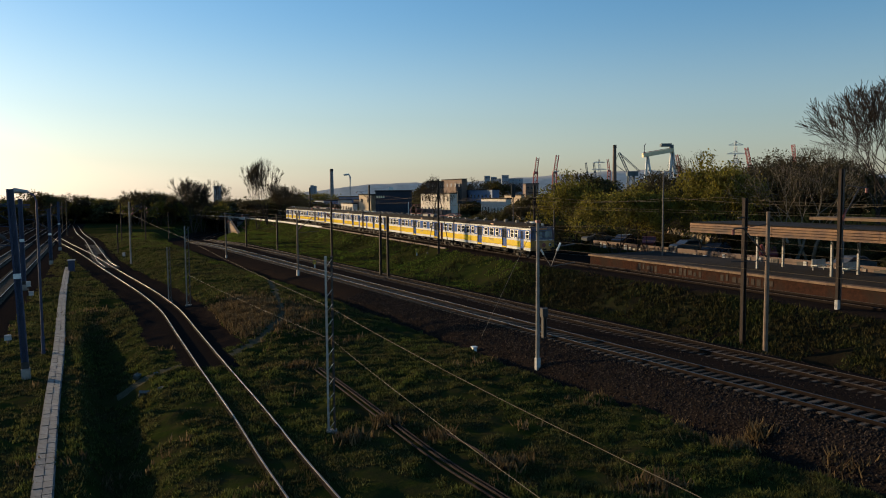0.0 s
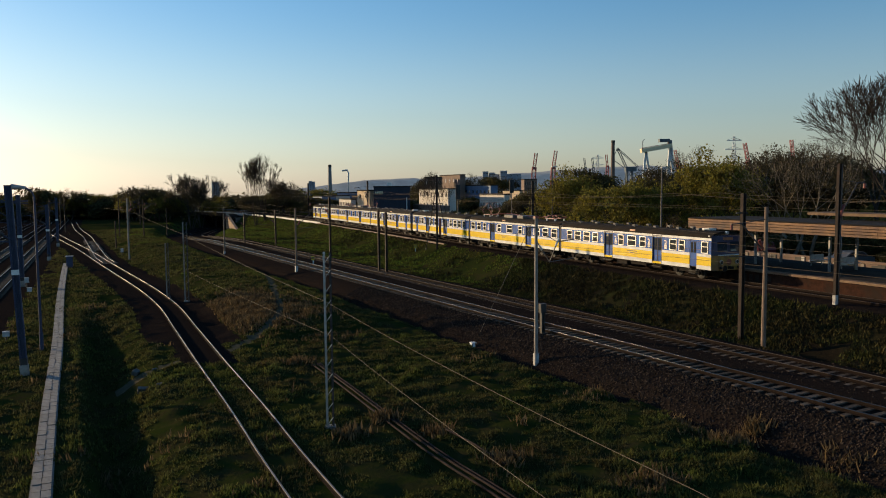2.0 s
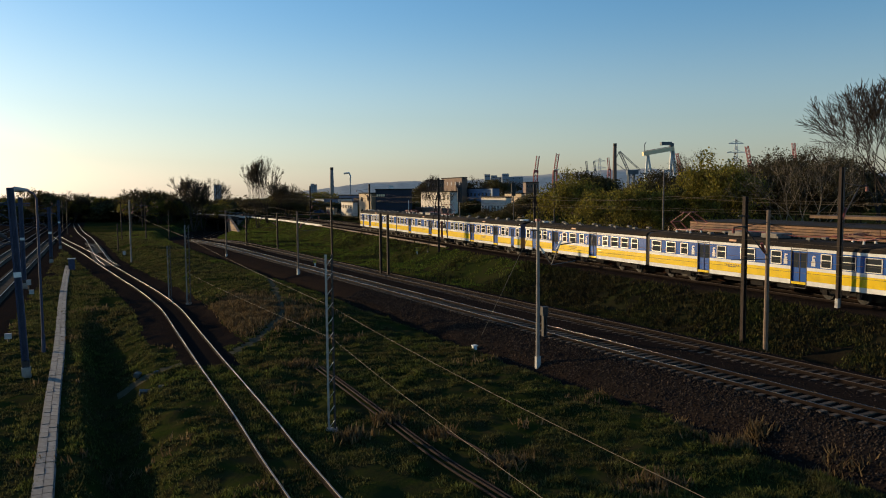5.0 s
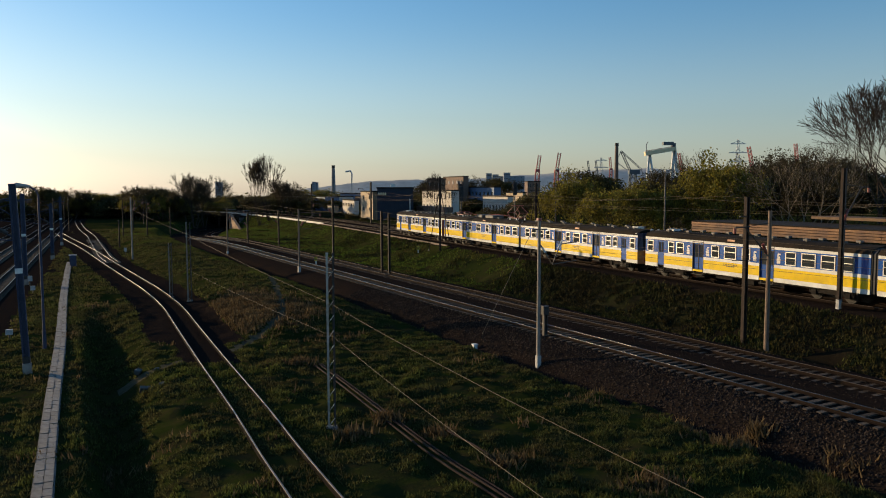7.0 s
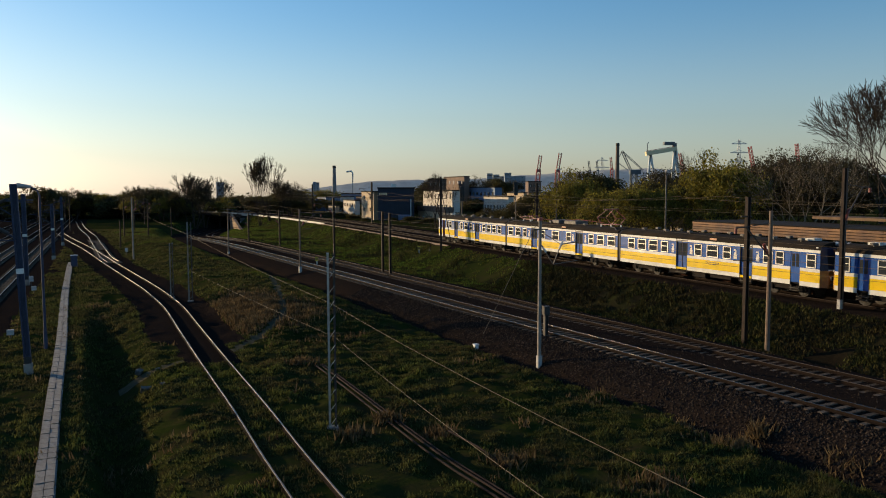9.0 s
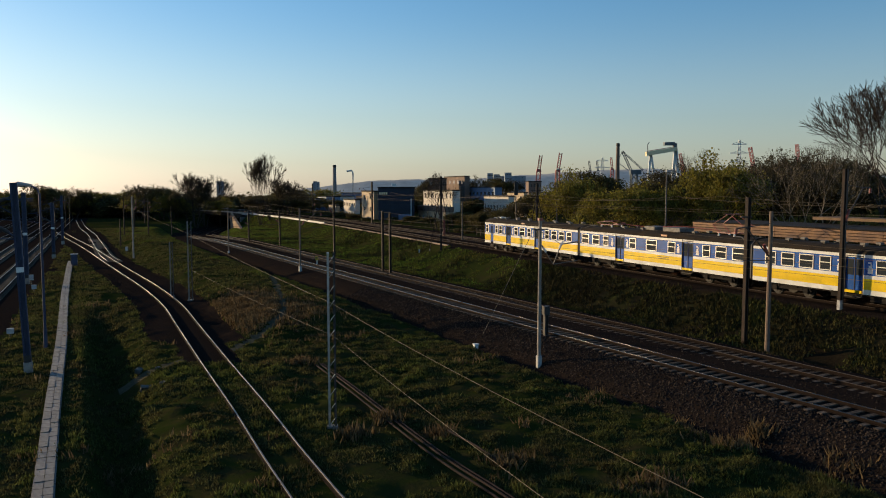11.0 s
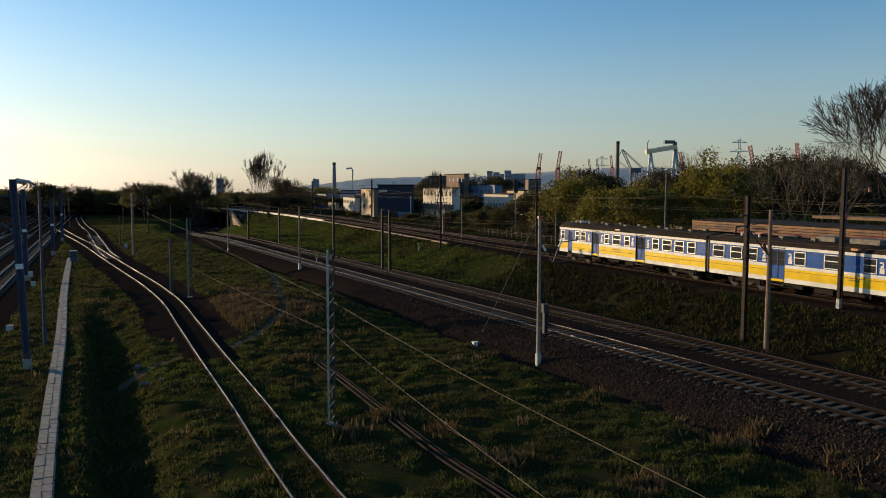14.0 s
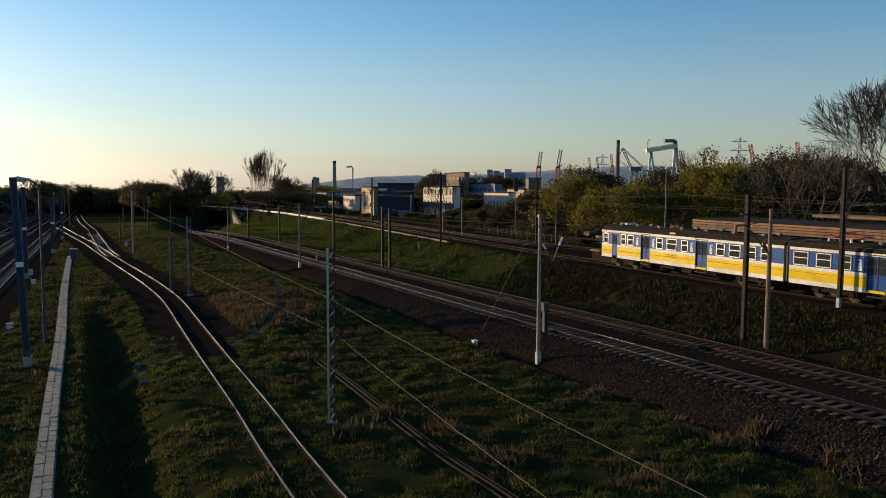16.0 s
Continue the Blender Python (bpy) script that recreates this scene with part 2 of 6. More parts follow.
# ---------------- mesh tools ----------------
class Geo:
    """Collects vertices and faces of one mesh."""

    def __init__(self):
        self.v, self.f, self.mi = [], [], []

    def add(self, verts, faces, k=0):
        n = len(self.v)
        self.v += [tuple(p) for p in verts]
        self.f += [tuple(n + i for i in q) for q in faces]
        self.mi += [k] * len(faces)
        return self

    def box(self, c, size, rz=0.0, m=None, k=0, cut=0.0):
        """A box with its middle at c; cut bevels its long edges."""
        hx, hy, hz = (d / 2 for d in size)
        if cut:
            ring = [(-hx + cut, -hy), (hx - cut, -hy), (hx, -hy + cut), (hx, hy - cut), (hx - cut, hy), (-hx + cut, hy), (-hx, hy - cut), (-hx, -hy + cut)]
        else:
            ring = [(-hx, -hy), (hx, -hy), (hx, hy), (-hx, hy)]
        n = len(ring)
        pts = [Vector((x, y, -hz)) for x, y in ring] + [Vector((x, y, hz)) for x, y in ring]
        t = m if m is not None else Matrix.Translation(c) @ Matrix.Rotation(rz, 4, "Z")
        faces = [tuple(range(n - 1, -1, -1)), tuple(range(n, 2 * n))] + [(i, (i + 1) % n, n + (i + 1) % n, n + i) for i in range(n)]
        return self.add([t @ p for p in pts], faces, k)

    def tube(self, a, b, r0, r1=None, n=6, k=0, caps=True):
        a, b = Vector(a), Vector(b)
        r1 = r0 if r1 is None else r1
        d = (b - a)
        if d.length < 1e-6:
            return self
        q = d.to_track_quat("Z", "Y")
        pts = []
        for p, r in ((a, r0), (b, r1)):
            for i in range(n):
                t = 2 * math.pi * i / n
                pts.append(p + q @ Vector((math.cos(t) * r, math.sin(t) * r, 0)))
        faces = [(i, (i + 1) % n, n + (i + 1) % n, n + i) for i in range(n)]
        if caps:
            faces += [tuple(range(n - 1, -1, -1)), tuple(range(n, 2 * n))]
        return self.add(pts, faces, k)

    def bar(self, a, b, w, h=None, k=0):
        """A square bar from a to b."""
        a, b = Vector(a), Vector(b)
        d = b - a
        m = Matrix.Translation((a + b) / 2) @ d.to_track_quat("Z", "Y").to_matrix().to_4x4()
        return self.box((0, 0, 0), (w, h or w, d.length), m=m, k=k)

    def chain(self, pts, r, n=4, k=0):
        pts = [Vector(p) for p in pts]
        vs = []
        for i, p in enumerate(pts):
            q = (pts[min(len(pts) - 1, i + 1)] - pts[max(0, i - 1)]).to_track_quat("Z", "Y")
            vs += [p + q @ Vector((math.cos(2 * math.pi * j / n) * r, math.sin(2 * math.pi * j / n) * r, 0)) for j in range(n)]
        fs = [(i * n + j, i * n + (j + 1) % n, (i + 1) * n + (j + 1) % n, (i + 1) * n + j) for i in range(len(pts) - 1) for j in range(n)]
        return self.add(vs, fs + [tuple(range(n - 1, -1, -1)), tuple(range(len(vs) - n, len(vs)))], k)

    def sweep(self, path, prof, k=0, close=True):
        """Draws a profile of (across, up) points along a path of (x, y, z)."""
        n, vs = len(prof), []
        for i, p in enumerate(path):
            a, b = path[max(0, i - 1)], path[min(len(path) - 1, i + 1)]
            dx, dy = b[0] - a[0], b[1] - a[1]
            l = math.hypot(dx, dy) or 1
            rx, ry = dy / l, -dx / l
            vs += [(p[0] + rx * c, p[1] + ry * c, p[2] + h) for c, h in prof]
        fs = []
        for i in range(len(path) - 1):
            for j in range(n if close else n - 1):
                j2 = (j + 1) % n
                fs.append((i * n + j, (i + 1) * n + j, (i + 1) * n + j2, i * n + j2))
        if close:
            fs += [tuple(range(n)), tuple(range((len(path) - 1) * n + n - 1, (len(path) - 1) * n - 1, -1))]
        return self.add(vs, fs, k)

    def mesh(self, name, mats, smooth_faces=False):
        me = bpy.data.meshes.new(name)
        me.from_pydata(self.v, [], self.f)
        mats = mats if isinstance(mats, (list, tuple)) else [mats]
        for m in mats:
            me.materials.append(m)
        if len(mats) > 1:
            me.polygons.foreach_set("material_index", self.mi)
        if smooth_faces:
            me.polygons.foreach_set("use_smooth", [True] * len(me.polygons))
        me.update()
        return me


def part(name, g, m, parent=None, label="", at=None, soft=False):
    """Links a mesh as one object under a thing or a part."""
    me = g if isinstance(g, bpy.types.Mesh) else g.mesh(name, m, soft)
    ob = new(name, me)
    if parent is not None:
        ob.parent = parent
    if at is not None:
        ob.matrix_basis = at
    if label:
        ob["label"] = label
    return ob


def thing(name, label, category, at=None, group="", kind=""):
    ob = new(name)
    ob.empty_display_size = 0.2
    if at is not None:
        ob.matrix_basis = at
    return tagged(ob, label, category, group, kind)


def box_part(name, c, size, m, parent, label="", rz=0.0, cut=0.0):
    return part(name, Geo().box(c, size, rz, cut=cut), m, parent, label)


# ---------------- ground ----------------
def build_ground():
    us = list(np.arange(-60, 12, 1.2)) + list(np.arange(12, 76, 0.45)) + list(np.arange(76, 120, 1.0)) + list(np.arange(120, 340, 3.0)) + [350, 370, 400, 450, 520, 600, 700, 900, 1300, 2000, 3000, 4200]
    us = [-900, -400, -200, -120, -80] + us
    vs = [-3000, -1500, -800, -400, -250, -160, -110, -80, -65, -50, -40] + list(np.arange(-34, -6, 1.0)) + list(np.arange(-6, 28, 0.4)) + list(np.arange(28, 62, 0.8)) + list(np.arange(62, 125, 3.0)) + [135, 150, 180, 230, 300, 420, 600, 900, 1400, 2200, 3500]
    # rows of quads lie in track space
    vs_, fs, kinds = [], [], []
    for u in us:
        for v in vs:
            x, y = xy(u, v)
            vs_.append((x, y, ground_z(u, v)))
    n = len(vs)
    for i in range(len(us) - 1):
        for j in range(n - 1):
            fs.append((i * n + j, i * n + j + 1, (i + 1) * n + j + 1, (i + 1) * n + j))
            u, v = (us[i] + us[i + 1]) / 2, (vs[j] + vs[j + 1]) / 2
            b = bend(u)
            vt = float(np.interp(u, PATH_U, PATH_V))
            wob = noise.noise((u * 0.25, v * 0.25, 3)) * 0.7
            bal = (25.2 + b + wob < v < 37.2 + b) or (vt - 3.2 + 0.6 * wob < v < vt + 9.5 + wob) or (-40 < yard(u, v) < (-6.6 if u < 90 else -4.6) + wob and -40 < u < 330)
            bal = bal or (-14 < v < 24 and u < 230 and cinders(*xy(u, v)))
            x, y = xy(u, v)
            trod = 40 < u < 110 and 4 < v < 26 and float(np.min((WAY_X - x) ** 2 + (WAY_Y - y) ** 2)) < 0.14
            kinds.append(1 if bal else 3 if trod else (2 if v > 36 + b and u < 64 + 10 * wob else 0))
    g = Geo()
    g.v, g.f, g.mi = vs_, fs, kinds
    ob = part("ground", g.mesh("ground", [M_GROUND, M_BALLAST, M_BANK, M_TROD], True), None)
    tagged(ob, "rough spring meadow with dark gravel along the railway", "ground", kind="structure")


build_ground()


# ---------------- tracks ----------------
RAIL_FOOT = [(-0.07, -0.16), (0.07, -0.16), (0.07, -0.14), (0.015, -0.12), (0.015, -0.045), (0.035, -0.035), (0.035, -0.012), (-0.035, -0.012), (-0.035, -0.035), (-0.015, -0.045), (-0.015, -0.12), (-0.07, -0.14)]
RAIL_HEAD = [(-0.034, -0.012), (0.034, -0.012), (0.03, 0.0), (-0.03, 0.0)]


def offset_path(path, d):
    out = []
    for i, p in enumerate(path):
        a, b = path[max(0, i - 1)], path[min(len(path) - 1, i + 1)]
        dx, dy = b[0] - a[0], b[1] - a[1]
        l = math.hypot(dx, dy) or 1
        out.append((p[0] + dy / l * d, p[1] - dx / l * d, p[2]))
    return out


def resample(path, step):
    out, rest = [], 0.0
    for a, b in zip(path, path[1:]):
        va, vb = Vector(a), Vector(b)
        l = (vb - va).length
        t = rest
        while t < l:
            p = va.lerp(vb, t / l)
            out.append((p, math.atan2(vb.y - va.y, vb.x - va.x)))
            t += step
        rest = t - l
    return out


SLEEPER = Geo().box((0, 0, -0.235), (0.24, 2.5, 0.15), cut=0.03)
SLEEPER_ME = SLEEPER.mesh("sleeper", M_SLEEPER)


RAIL_WORN = [(-0.035, -0.012), (0.035, -0.012), (0.031, -0.004), (0.022, -0.0012), (0.010, -0.0002), (-0.010, -0.0002), (-0.022, -0.0012), (-0.031, -0.004)]


def track(path, label, step=0.6, near=None, shiny=True, sink=0.0, worn=False):
    """Two rails on sleepers along a path; near(x, y) picks the sleepers that are parts of their own."""
    t = thing("railway_track", label, "railway track", kind="structure")
    for d in (-0.7535, 0.7535):
        p = offset_path(path, d)
        g = Geo().sweep(p, RAIL_FOOT).sweep(p, RAIL_WORN if worn else RAIL_HEAD, 1)
        part("rail", g.mesh("rail", [M_RAIL, M_WORN if worn else M_RUN if shiny else M_RUNB]), None, t)
    rest = Geo()
    for p, a in resample(path, step):
        m = Matrix.Translation((p.x + random.uniform(-.03, .03), p.y, p.z - sink + random.uniform(-.01, .01))) @ Matrix.Rotation(a + random.uniform(-.015, .015), 4, "Z")
        if near and near(p.x, p.y):
            part("sleeper", SLEEPER_ME, None, t, at=m)
        elif p.y < 160:
            rest.box((0, 0, 0), (0.24, 2.5, 0.15), m=m @ Matrix.Translation((0, 0, -0.235)))
    if rest.v:
        o = part("sleeper_row", rest, M_SLEEPER, t)
        o["kind"] = "stuff"
    return t


def main_path(v):
    return [(*xy(u, v + bend(u)), drop(u)) for u in list(np.arange(-60, 140, 20.0)) + list(np.arange(140, 345, 8.0))]


track(main_path(V_A), "worn main railway track on dark ballast with wooden sleepers", near=lambda x, y: 9 < y < 75 and x > -10, worn=True)
track(main_path(V_B), "worn main railway track beside the grassy embankment", near=lambda x, y: 20 < y < 60 and x > 4, shiny=False, sink=0.05)
upper = [(*line_at(s), RZ) for s in np.arange(-290, 130, 6.0)]
track(upper, "raised suburban railway track along the platform", near=lambda x, y: 30 < y < 70, shiny=False, sink=0.06)
upper2 = [(*line_at(s, 5.0 + max(0, (s - 5) * 0.30 if s < 30 else 7.5 + (s - 30) * 0.05)), RZ) for s in np.arange(-290, 130, 6.0)]
track(upper2, "second raised railway track behind the platform line", shiny=False)

# siding that curves through the meadow and joins the yard
SIDING_P = [(x, y, gz(x, y) * 0.0 + FIELD + 0.17) for x, y in spline(SIDING)]
track(SIDING_P, "overgrown siding curving through the meadow", sink=0.2)
track([(x + 0.4, y, FIELD + 0.165) for x, y in spline(SPUR)], "branching siding track")
# yard tracks on the far left
for w in (-9.9, -14.1, -18.4, -23.5):
    track([(w * 0.913 - q * 0.408, w * 0.408 + q * 0.913, FIELD + 0.2) for q in np.arange(20, 330, 12.0)], "yard railway track on dark ballast")


# ---------------- the train ----------------
M_YEL = mat("yellow_coach_paint", (0.74, 0.50, 0.006), (0.66, 0.44, 0.006), 0.7, 0.22, bump=0.05, bscale=1.2, c3=(0.58, 0.39, 0.012), scale3=1.3, spec=0.6)
M_BLU = mat("blue_coach_paint", (0.010, 0.075, 0.30), (0.008, 0.06, 0.24), 0.8, 0.22, bump=0.05, bscale=1.2, spec=0.6)
M_BAND = mat("cream_coach_paint", (0.70, 0.69, 0.64), (0.56, 0.54, 0.48), 1.1, 0.22, bump=0.05, bscale=1.2, spec=0.6)
M_ROOF = mat("sooty_roof", (0.024, 0.018, 0.013), (0.013, 0.011, 0.009), 2.5, 0.95, bump=0.3, spec=0.1, c3=(0.036, 0.025, 0.015), scale3=0.5)
M_UNDER = mat("underframe_black", (0.011, 0.010, 0.009), (0.022, 0.017, 0.014), 4, 0.9, spec=0.15)
# blue for the cab front, darkened to hold the shade on that face
M_CABB = mat("dark_blue_cab_paint", (0.012, 0.02, 0.06), (0.010, 0.016, 0.045), 1.0, 0.35)
M_SILV = mat("window_frame_alloy", (0.55, 0.54, 0.50), (0.42, 0.41, 0.38), 3, 0.35, 0.6)
M_RUBBER = mat("gangway_rubber", (0.018, 0.017, 0.017), (0.03, 0.028, 0.026), 3, 0.7)
M_GREYBOX = mat("grey_roof_box", (0.42, 0.40, 0.37), (0.28, 0.26, 0.24), 3, 0.6)
M_VENT = mat("sooty_vent_steel", (0.16, 0.14, 0.12), (0.07, 0.06, 0.05), 3, 0.7)
M_STEP = mat("dirty_step_steel", (0.05, 0.042, 0.035), (0.028, 0.024, 0.02), 3, 0.7, 0.3)
M_BLACKT = mat("black_lettering", (0.05, 0.035, 0.02), None, rough=0.6)
M_AMBER = mat("grimy_amber_paint", (0.42, 0.22, 0.03), (0.26, 0.12, 0.025), 1.5, 0.45, bump=0.1, c3=(0.15, 0.07, 0.025), scale3=0.9)
M_WHEEL = mat("wheel_steel", (0.035, 0.028, 0.022), (0.018, 0.015, 0.012), 3, 0.75, 0.2)
M_ORANGE = mat("orange_destination_sign", (0.42, 0.17, 0.06), (0.30, 0.12, 0.045), 3, 0.5)


def glass(name, tint=(0.03, 0.035, 0.04), rough=0.06):
    m = bpy.data.materials.new(name)
    m.use_nodes = True
    b = m.node_tree.nodes["Principled BSDF"]
    b.inputs["Base Color"].default_value = (*tint, 1)
    b.inputs["Roughness"].default_value = rough
    b.inputs["Specular IOR Level"].default_value = 0.6
    return m


M_GLASS = glass("dark_coach_glass")

Z0, Z1 = 0.82, 3.30              # lower edge of the side, top of the cantrail band
W2 = 1.44

ROOF_PROF = [(-W2, 3.26), (-1.38, 3.44), (-1.2, 3.58), (-0.8, 3.70), (-0.3, 3.75), (0.3, 3.75), (0.8, 3.70), (1.2, 3.58), (1.38, 3.44), (W2, 3.26)]


def sheet(x0, x1, z0, z1, side, out=0.0, thick=0.03):
    """A panel standing on one side of a carriage."""
    y = side * (W2 - thick / 2 + out)
    return Geo().box(((x0 + x1) / 2, y, (z0 + z1) / 2), (x1 - x0, thick, z1 - z0))


def segments(x0, x1, cuts):
    out, a = [], x0
    for c0, c1 in sorted(cuts):
        if c0 > a:
            out.append((a, c0))
        a = max(a, c1)
    if a < x1:
        out.append((a, x1))
    return out


def window_part(car, x0, x1, side, z0=2.10, z1=2.96, bars=True):
    w = part("window", sheet(x0, x1, z0, z1, side, 0.006, 0.02), M_GLASS, car)
    f = Geo()
    t, y = 0.055, side * (W2 + 0.012)
    for c, s in (((x0 + x1) / 2, z0, x1 - x0), ((x0 + x1) / 2, z1, x1 - x0)) and [(((x0 + x1) / 2, z0), (x1 - x0 + t, t)), (((x0 + x1) / 2, z1), (x1 - x0 + t, t)), ((x0, (z0 + z1) / 2), (t, z1 - z0)), ((x1, (z0 + z1) / 2), (t, z1 - z0))]:
        f.box((c[0], y, c[1]), (s[0], 0.05, s[1]))
    if bars:
        f.box(((x0 + x1) / 2, y, z0 + (z1 - z0) * 0.56), (x1 - x0, 0.04, 0.05))
    part("window_frame", f, M_SILV, w)
    return w


def door_part(car, x0, x1, side):
    """A pair of recessed sliding leaves with glazed tops, and the step below."""
    d = part("door", sheet(x0 + 0.02, x1 - 0.02, 1.02, 3.12, side, -0.09, 0.05), M_BLU, car, "blue sliding double door")
    mid = (x0 + x1) / 2
    for a, b in ((x0 + 0.12, mid - 0.09), (mid + 0.09, x1 - 0.12)):
        part("door_window", sheet(a, b, 1.95, 2.95, side, -0.075, 0.02), M_GLASS, d)
    part("door_seal", Geo().box((mid, side * (W2 - 0.075), 2.07), (0.04, 0.04, 2.08)), M_RUBBER, d)
    part("door_surround", Geo().box((x0, side * (W2 - 0.06), 2.07), (0.05, 0.14, 2.5)).box((x1, side * (W2 - 0.06), 2.07), (0.05, 0.14, 2.5)).box((mid, side * (W2 - 0.06), 3.15), (x1 - x0, 0.14, 0.06)), M_RUBBER, d)
    part("door_step", Geo().box((mid, side * (W2 - 0.03), 0.93), (x1 - x0 - 0.1, 0.1, 0.16)), M_YEL, d, "yellow step under the door")
    part("footboard", Geo().box((mid, side * (W2 - 0.02), 0.62), (x1 - x0, 0.22, 0.04)).box((x0 + 0.1, side * (W2 - 0.06), 0.73), (0.04, 0.04, 0.24)).box((x1 - 0.1, side * (W2 - 0.06), 0.73), (0.04, 0.04, 0.24)), M_STEP, d)
    return d


def deco_part(car, x, side):
    """White stencilled figures beside the doors, as plain shapes."""
    g = Geo()
    y = side * (W2 + 0.002)
    g.box((x, y, 2.30), (0.30, 0.012, 0.34)).box((x, y, 2.55), (0.20, 0.012, 0.14)).box((x - 0.04, y, 2.78), (0.22, 0.012, 0.10)).box((x + 0.06, y, 2.68), (0.09, 0.012, 0.14))
    part("white_marking", g, M_BAND, car)


def bogie_part(car, x):
    g = Geo()
    for s in (-1, 1):
        g.box((x, s * 1.02, 0.55), (3.3, 0.14, 0.2))
        g.box((x, s * 1.04, 0.72), (1.1, 0.2, 0.2))
        for dx in (-1.25, 1.25):
            g.box((x + dx, s * 1.08, 0.5), (0.36, 0.2, 0.36))
            g.tube((x + dx - .3, s * 1.06, 0.55), (x + dx - .3, s * 1.06, 0.8), 0.08, 0.08, 8)
            g.tube((x + dx + .3, s * 1.06, 0.55), (x + dx + .3, s * 1.06, 0.8), 0.08, 0.08, 8)
    g.box((x, 0, 0.6), (0.6, 2.0, 0.25))
    b = part("bogie", g, M_UNDER, car)
    for dx in (-1.25, 1.25):
        w = Geo()
        for s in (-1, 1):
            w.tube((0, s * 0.69, 0), (0, s * 0.82, 0), 0.47, 0.47, 20)
            w.tube((0, s * 0.66, 0), (0, s * 0.69, 0), 0.5, 0.5, 20)
            w.tube((0, s * 0.82, 0), (0, s * 0.84, 0), 0.40, 0.36, 20)
        w.tube((0, -0.7, 0), (0, 0.7, 0), 0.08, 0.08, 8)
        for i in range(5):
            a = i * 2 * math.pi / 5
            for s in (-1, 1):
                w.box((math.cos(a) * 0.22, s * 0.845, math.sin(a) * 0.22), (0.07, 0.02, 0.07), k=1)
        o = part("wheelset", w.mesh("wheelset", [M_WHEEL, M_UNDER]), None, b, at=Matrix.Translation((x + dx, 0, 0.47)))


def pantograph_part(car, x, raised):
    g = Geo()
    base, mid, top = 3.95, 4.55 if raised else 4.12, 5.35 if raised else 4.28
    for s in (-1, 1):
        g.bar((x - 0.9, s * 0.55, base), (x + 0.9, s * 0.55, base), 0.07)
        g.bar((x + s * 0.9, -0.6, base), (x + s * 0.9, 0.6, base), 0.07)
    p = part("pantograph", g, M_RED, car, "red oxide pantograph" if raised else "folded red oxide pantograph")
    for s in (-1, 1):
        for e in (-1, 1):
            part("lower_arm", Geo().tube((x + e * 0.75, s * 0.5, base), (x + e * 1.55, s * 0.5, mid), 0.035, 0.03, 5), M_RED, p)
            part("upper_arm", Geo().tube((x + e * 1.55, s * 0.5, mid), (x + e * 0.15, s * 0.35, top), 0.03, 0.025, 5), M_RED, p)
        part("contact_strip", Geo().bar((x + s * 0.15, -0.75, top + 0.03), (x + s * 0.15, 0.75, top + 0.03), 0.06), M_RED, p)
        part("cross_tube", Geo().tube((x + s * 1.55, -0.5, mid), (x + s * 1.55, 0.5, mid), 0.03, 0.03, 5), M_RED, p)
    q = Geo()
    for s in (-1, 1):
        for e in (-1, 1):
            q.tube((x + e * 0.8, s * 0.55, 3.66), (x + e * 0.8, s * 0.55, 3.93), 0.09, 0.06, 8)
    part("insulator", q, M_WHITE, p)


def side_of(car, side, x0, x1, wins, doors, small, decos, signs):
    lo = [d for d in doors]
    gaps = [d for d in doors] + [(d[0], d[1]) for d in small]
    for a, b in segments(x0, x1, gaps):
        part("white_skirt_band", sheet(a, b, Z0, 1.12, side, 0.004), M_BAND, car)
        part("yellow_side_panel", sheet(a, b, 1.124, 1.80, side, 0.0), M_YEL, car)
        # pressed ribs along the panel
        ribs = Geo()
        for z in (1.27, 1.42, 1.57, 1.72):
            ribs.box(((a + b) / 2, side * (W2 + 0.001), z), (b - a, 0.012, 0.02))
        part("rib", ribs, M_YEL, car)
        part("white_waist_band", sheet(a, b, 1.804, 2.02, side, 0.004), M_BAND, car)
        part("blue_side_panel", sheet(a, b, 2.024, 3.07, side, -0.004), M_BLU, car)
    for a, b in segments(x0, x1, []):
        part("white_cantrail_band", sheet(a, b, 3.074, 3.262, side, 0.006), M_BAND, car)
    for a, b in wins:
        window_part(car, a, b, side)
    for a, b in doors:
        door_part(car, a, b, side)
    for a, b in small:
        d = part("cab_door", sheet(a + 0.01, b - 0.01, 1.0, 3.05, side, -0.03, 0.04), M_BLU, car, "narrow blue cab door")
        part("door_window", sheet(a + 0.12, (a + b) / 2 - 0.05, 2.05, 2.9, side, -0.012, 0.02), M_GLASS, d)
        part("door_window", sheet((a + b) / 2 + 0.05, b - 0.12, 2.05, 2.9, side, -0.012, 0.02), M_GLASS, d)
        part("footboard", Geo().box(((a + b) / 2, side * (W2 - 0.02), 0.62), (b - a, 0.22, 0.04)).box(((a + b) / 2, side * (W2 - 0.02), 0.45), (b - a, 0.22, 0.04)).box((a + 0.05, side * (W2 - 0.04), 0.65), (0.04, 0.04, 0.4)).box((b - 0.05, side * (W2 - 0.04), 0.65), (0.04, 0.04, 0.4)), M_STEP, d)
    for x in decos:
        deco_part(car, x, side)
    for x in signs:
        part("roof_edge_sign", Geo().box((x, side * 1.36, 3.42), (0.7, 0.08, 0.2)), M_ORANGE, car, "orange side destination box")
        g = Geo()
        for k in range(9):
            g.box((x + (k - 4) * 0.16, side * (W2 + 0.004), 1.66), (0.10, 0.012, 0.07))
        for k in range(5):
            g.box((x + (k - 2) * 0.16, side * (W2 + 0.004), 1.52), (0.11, 0.012, 0.07))
        part("lettering", g, M_BLACKT, car)["kind"] = "stuff"


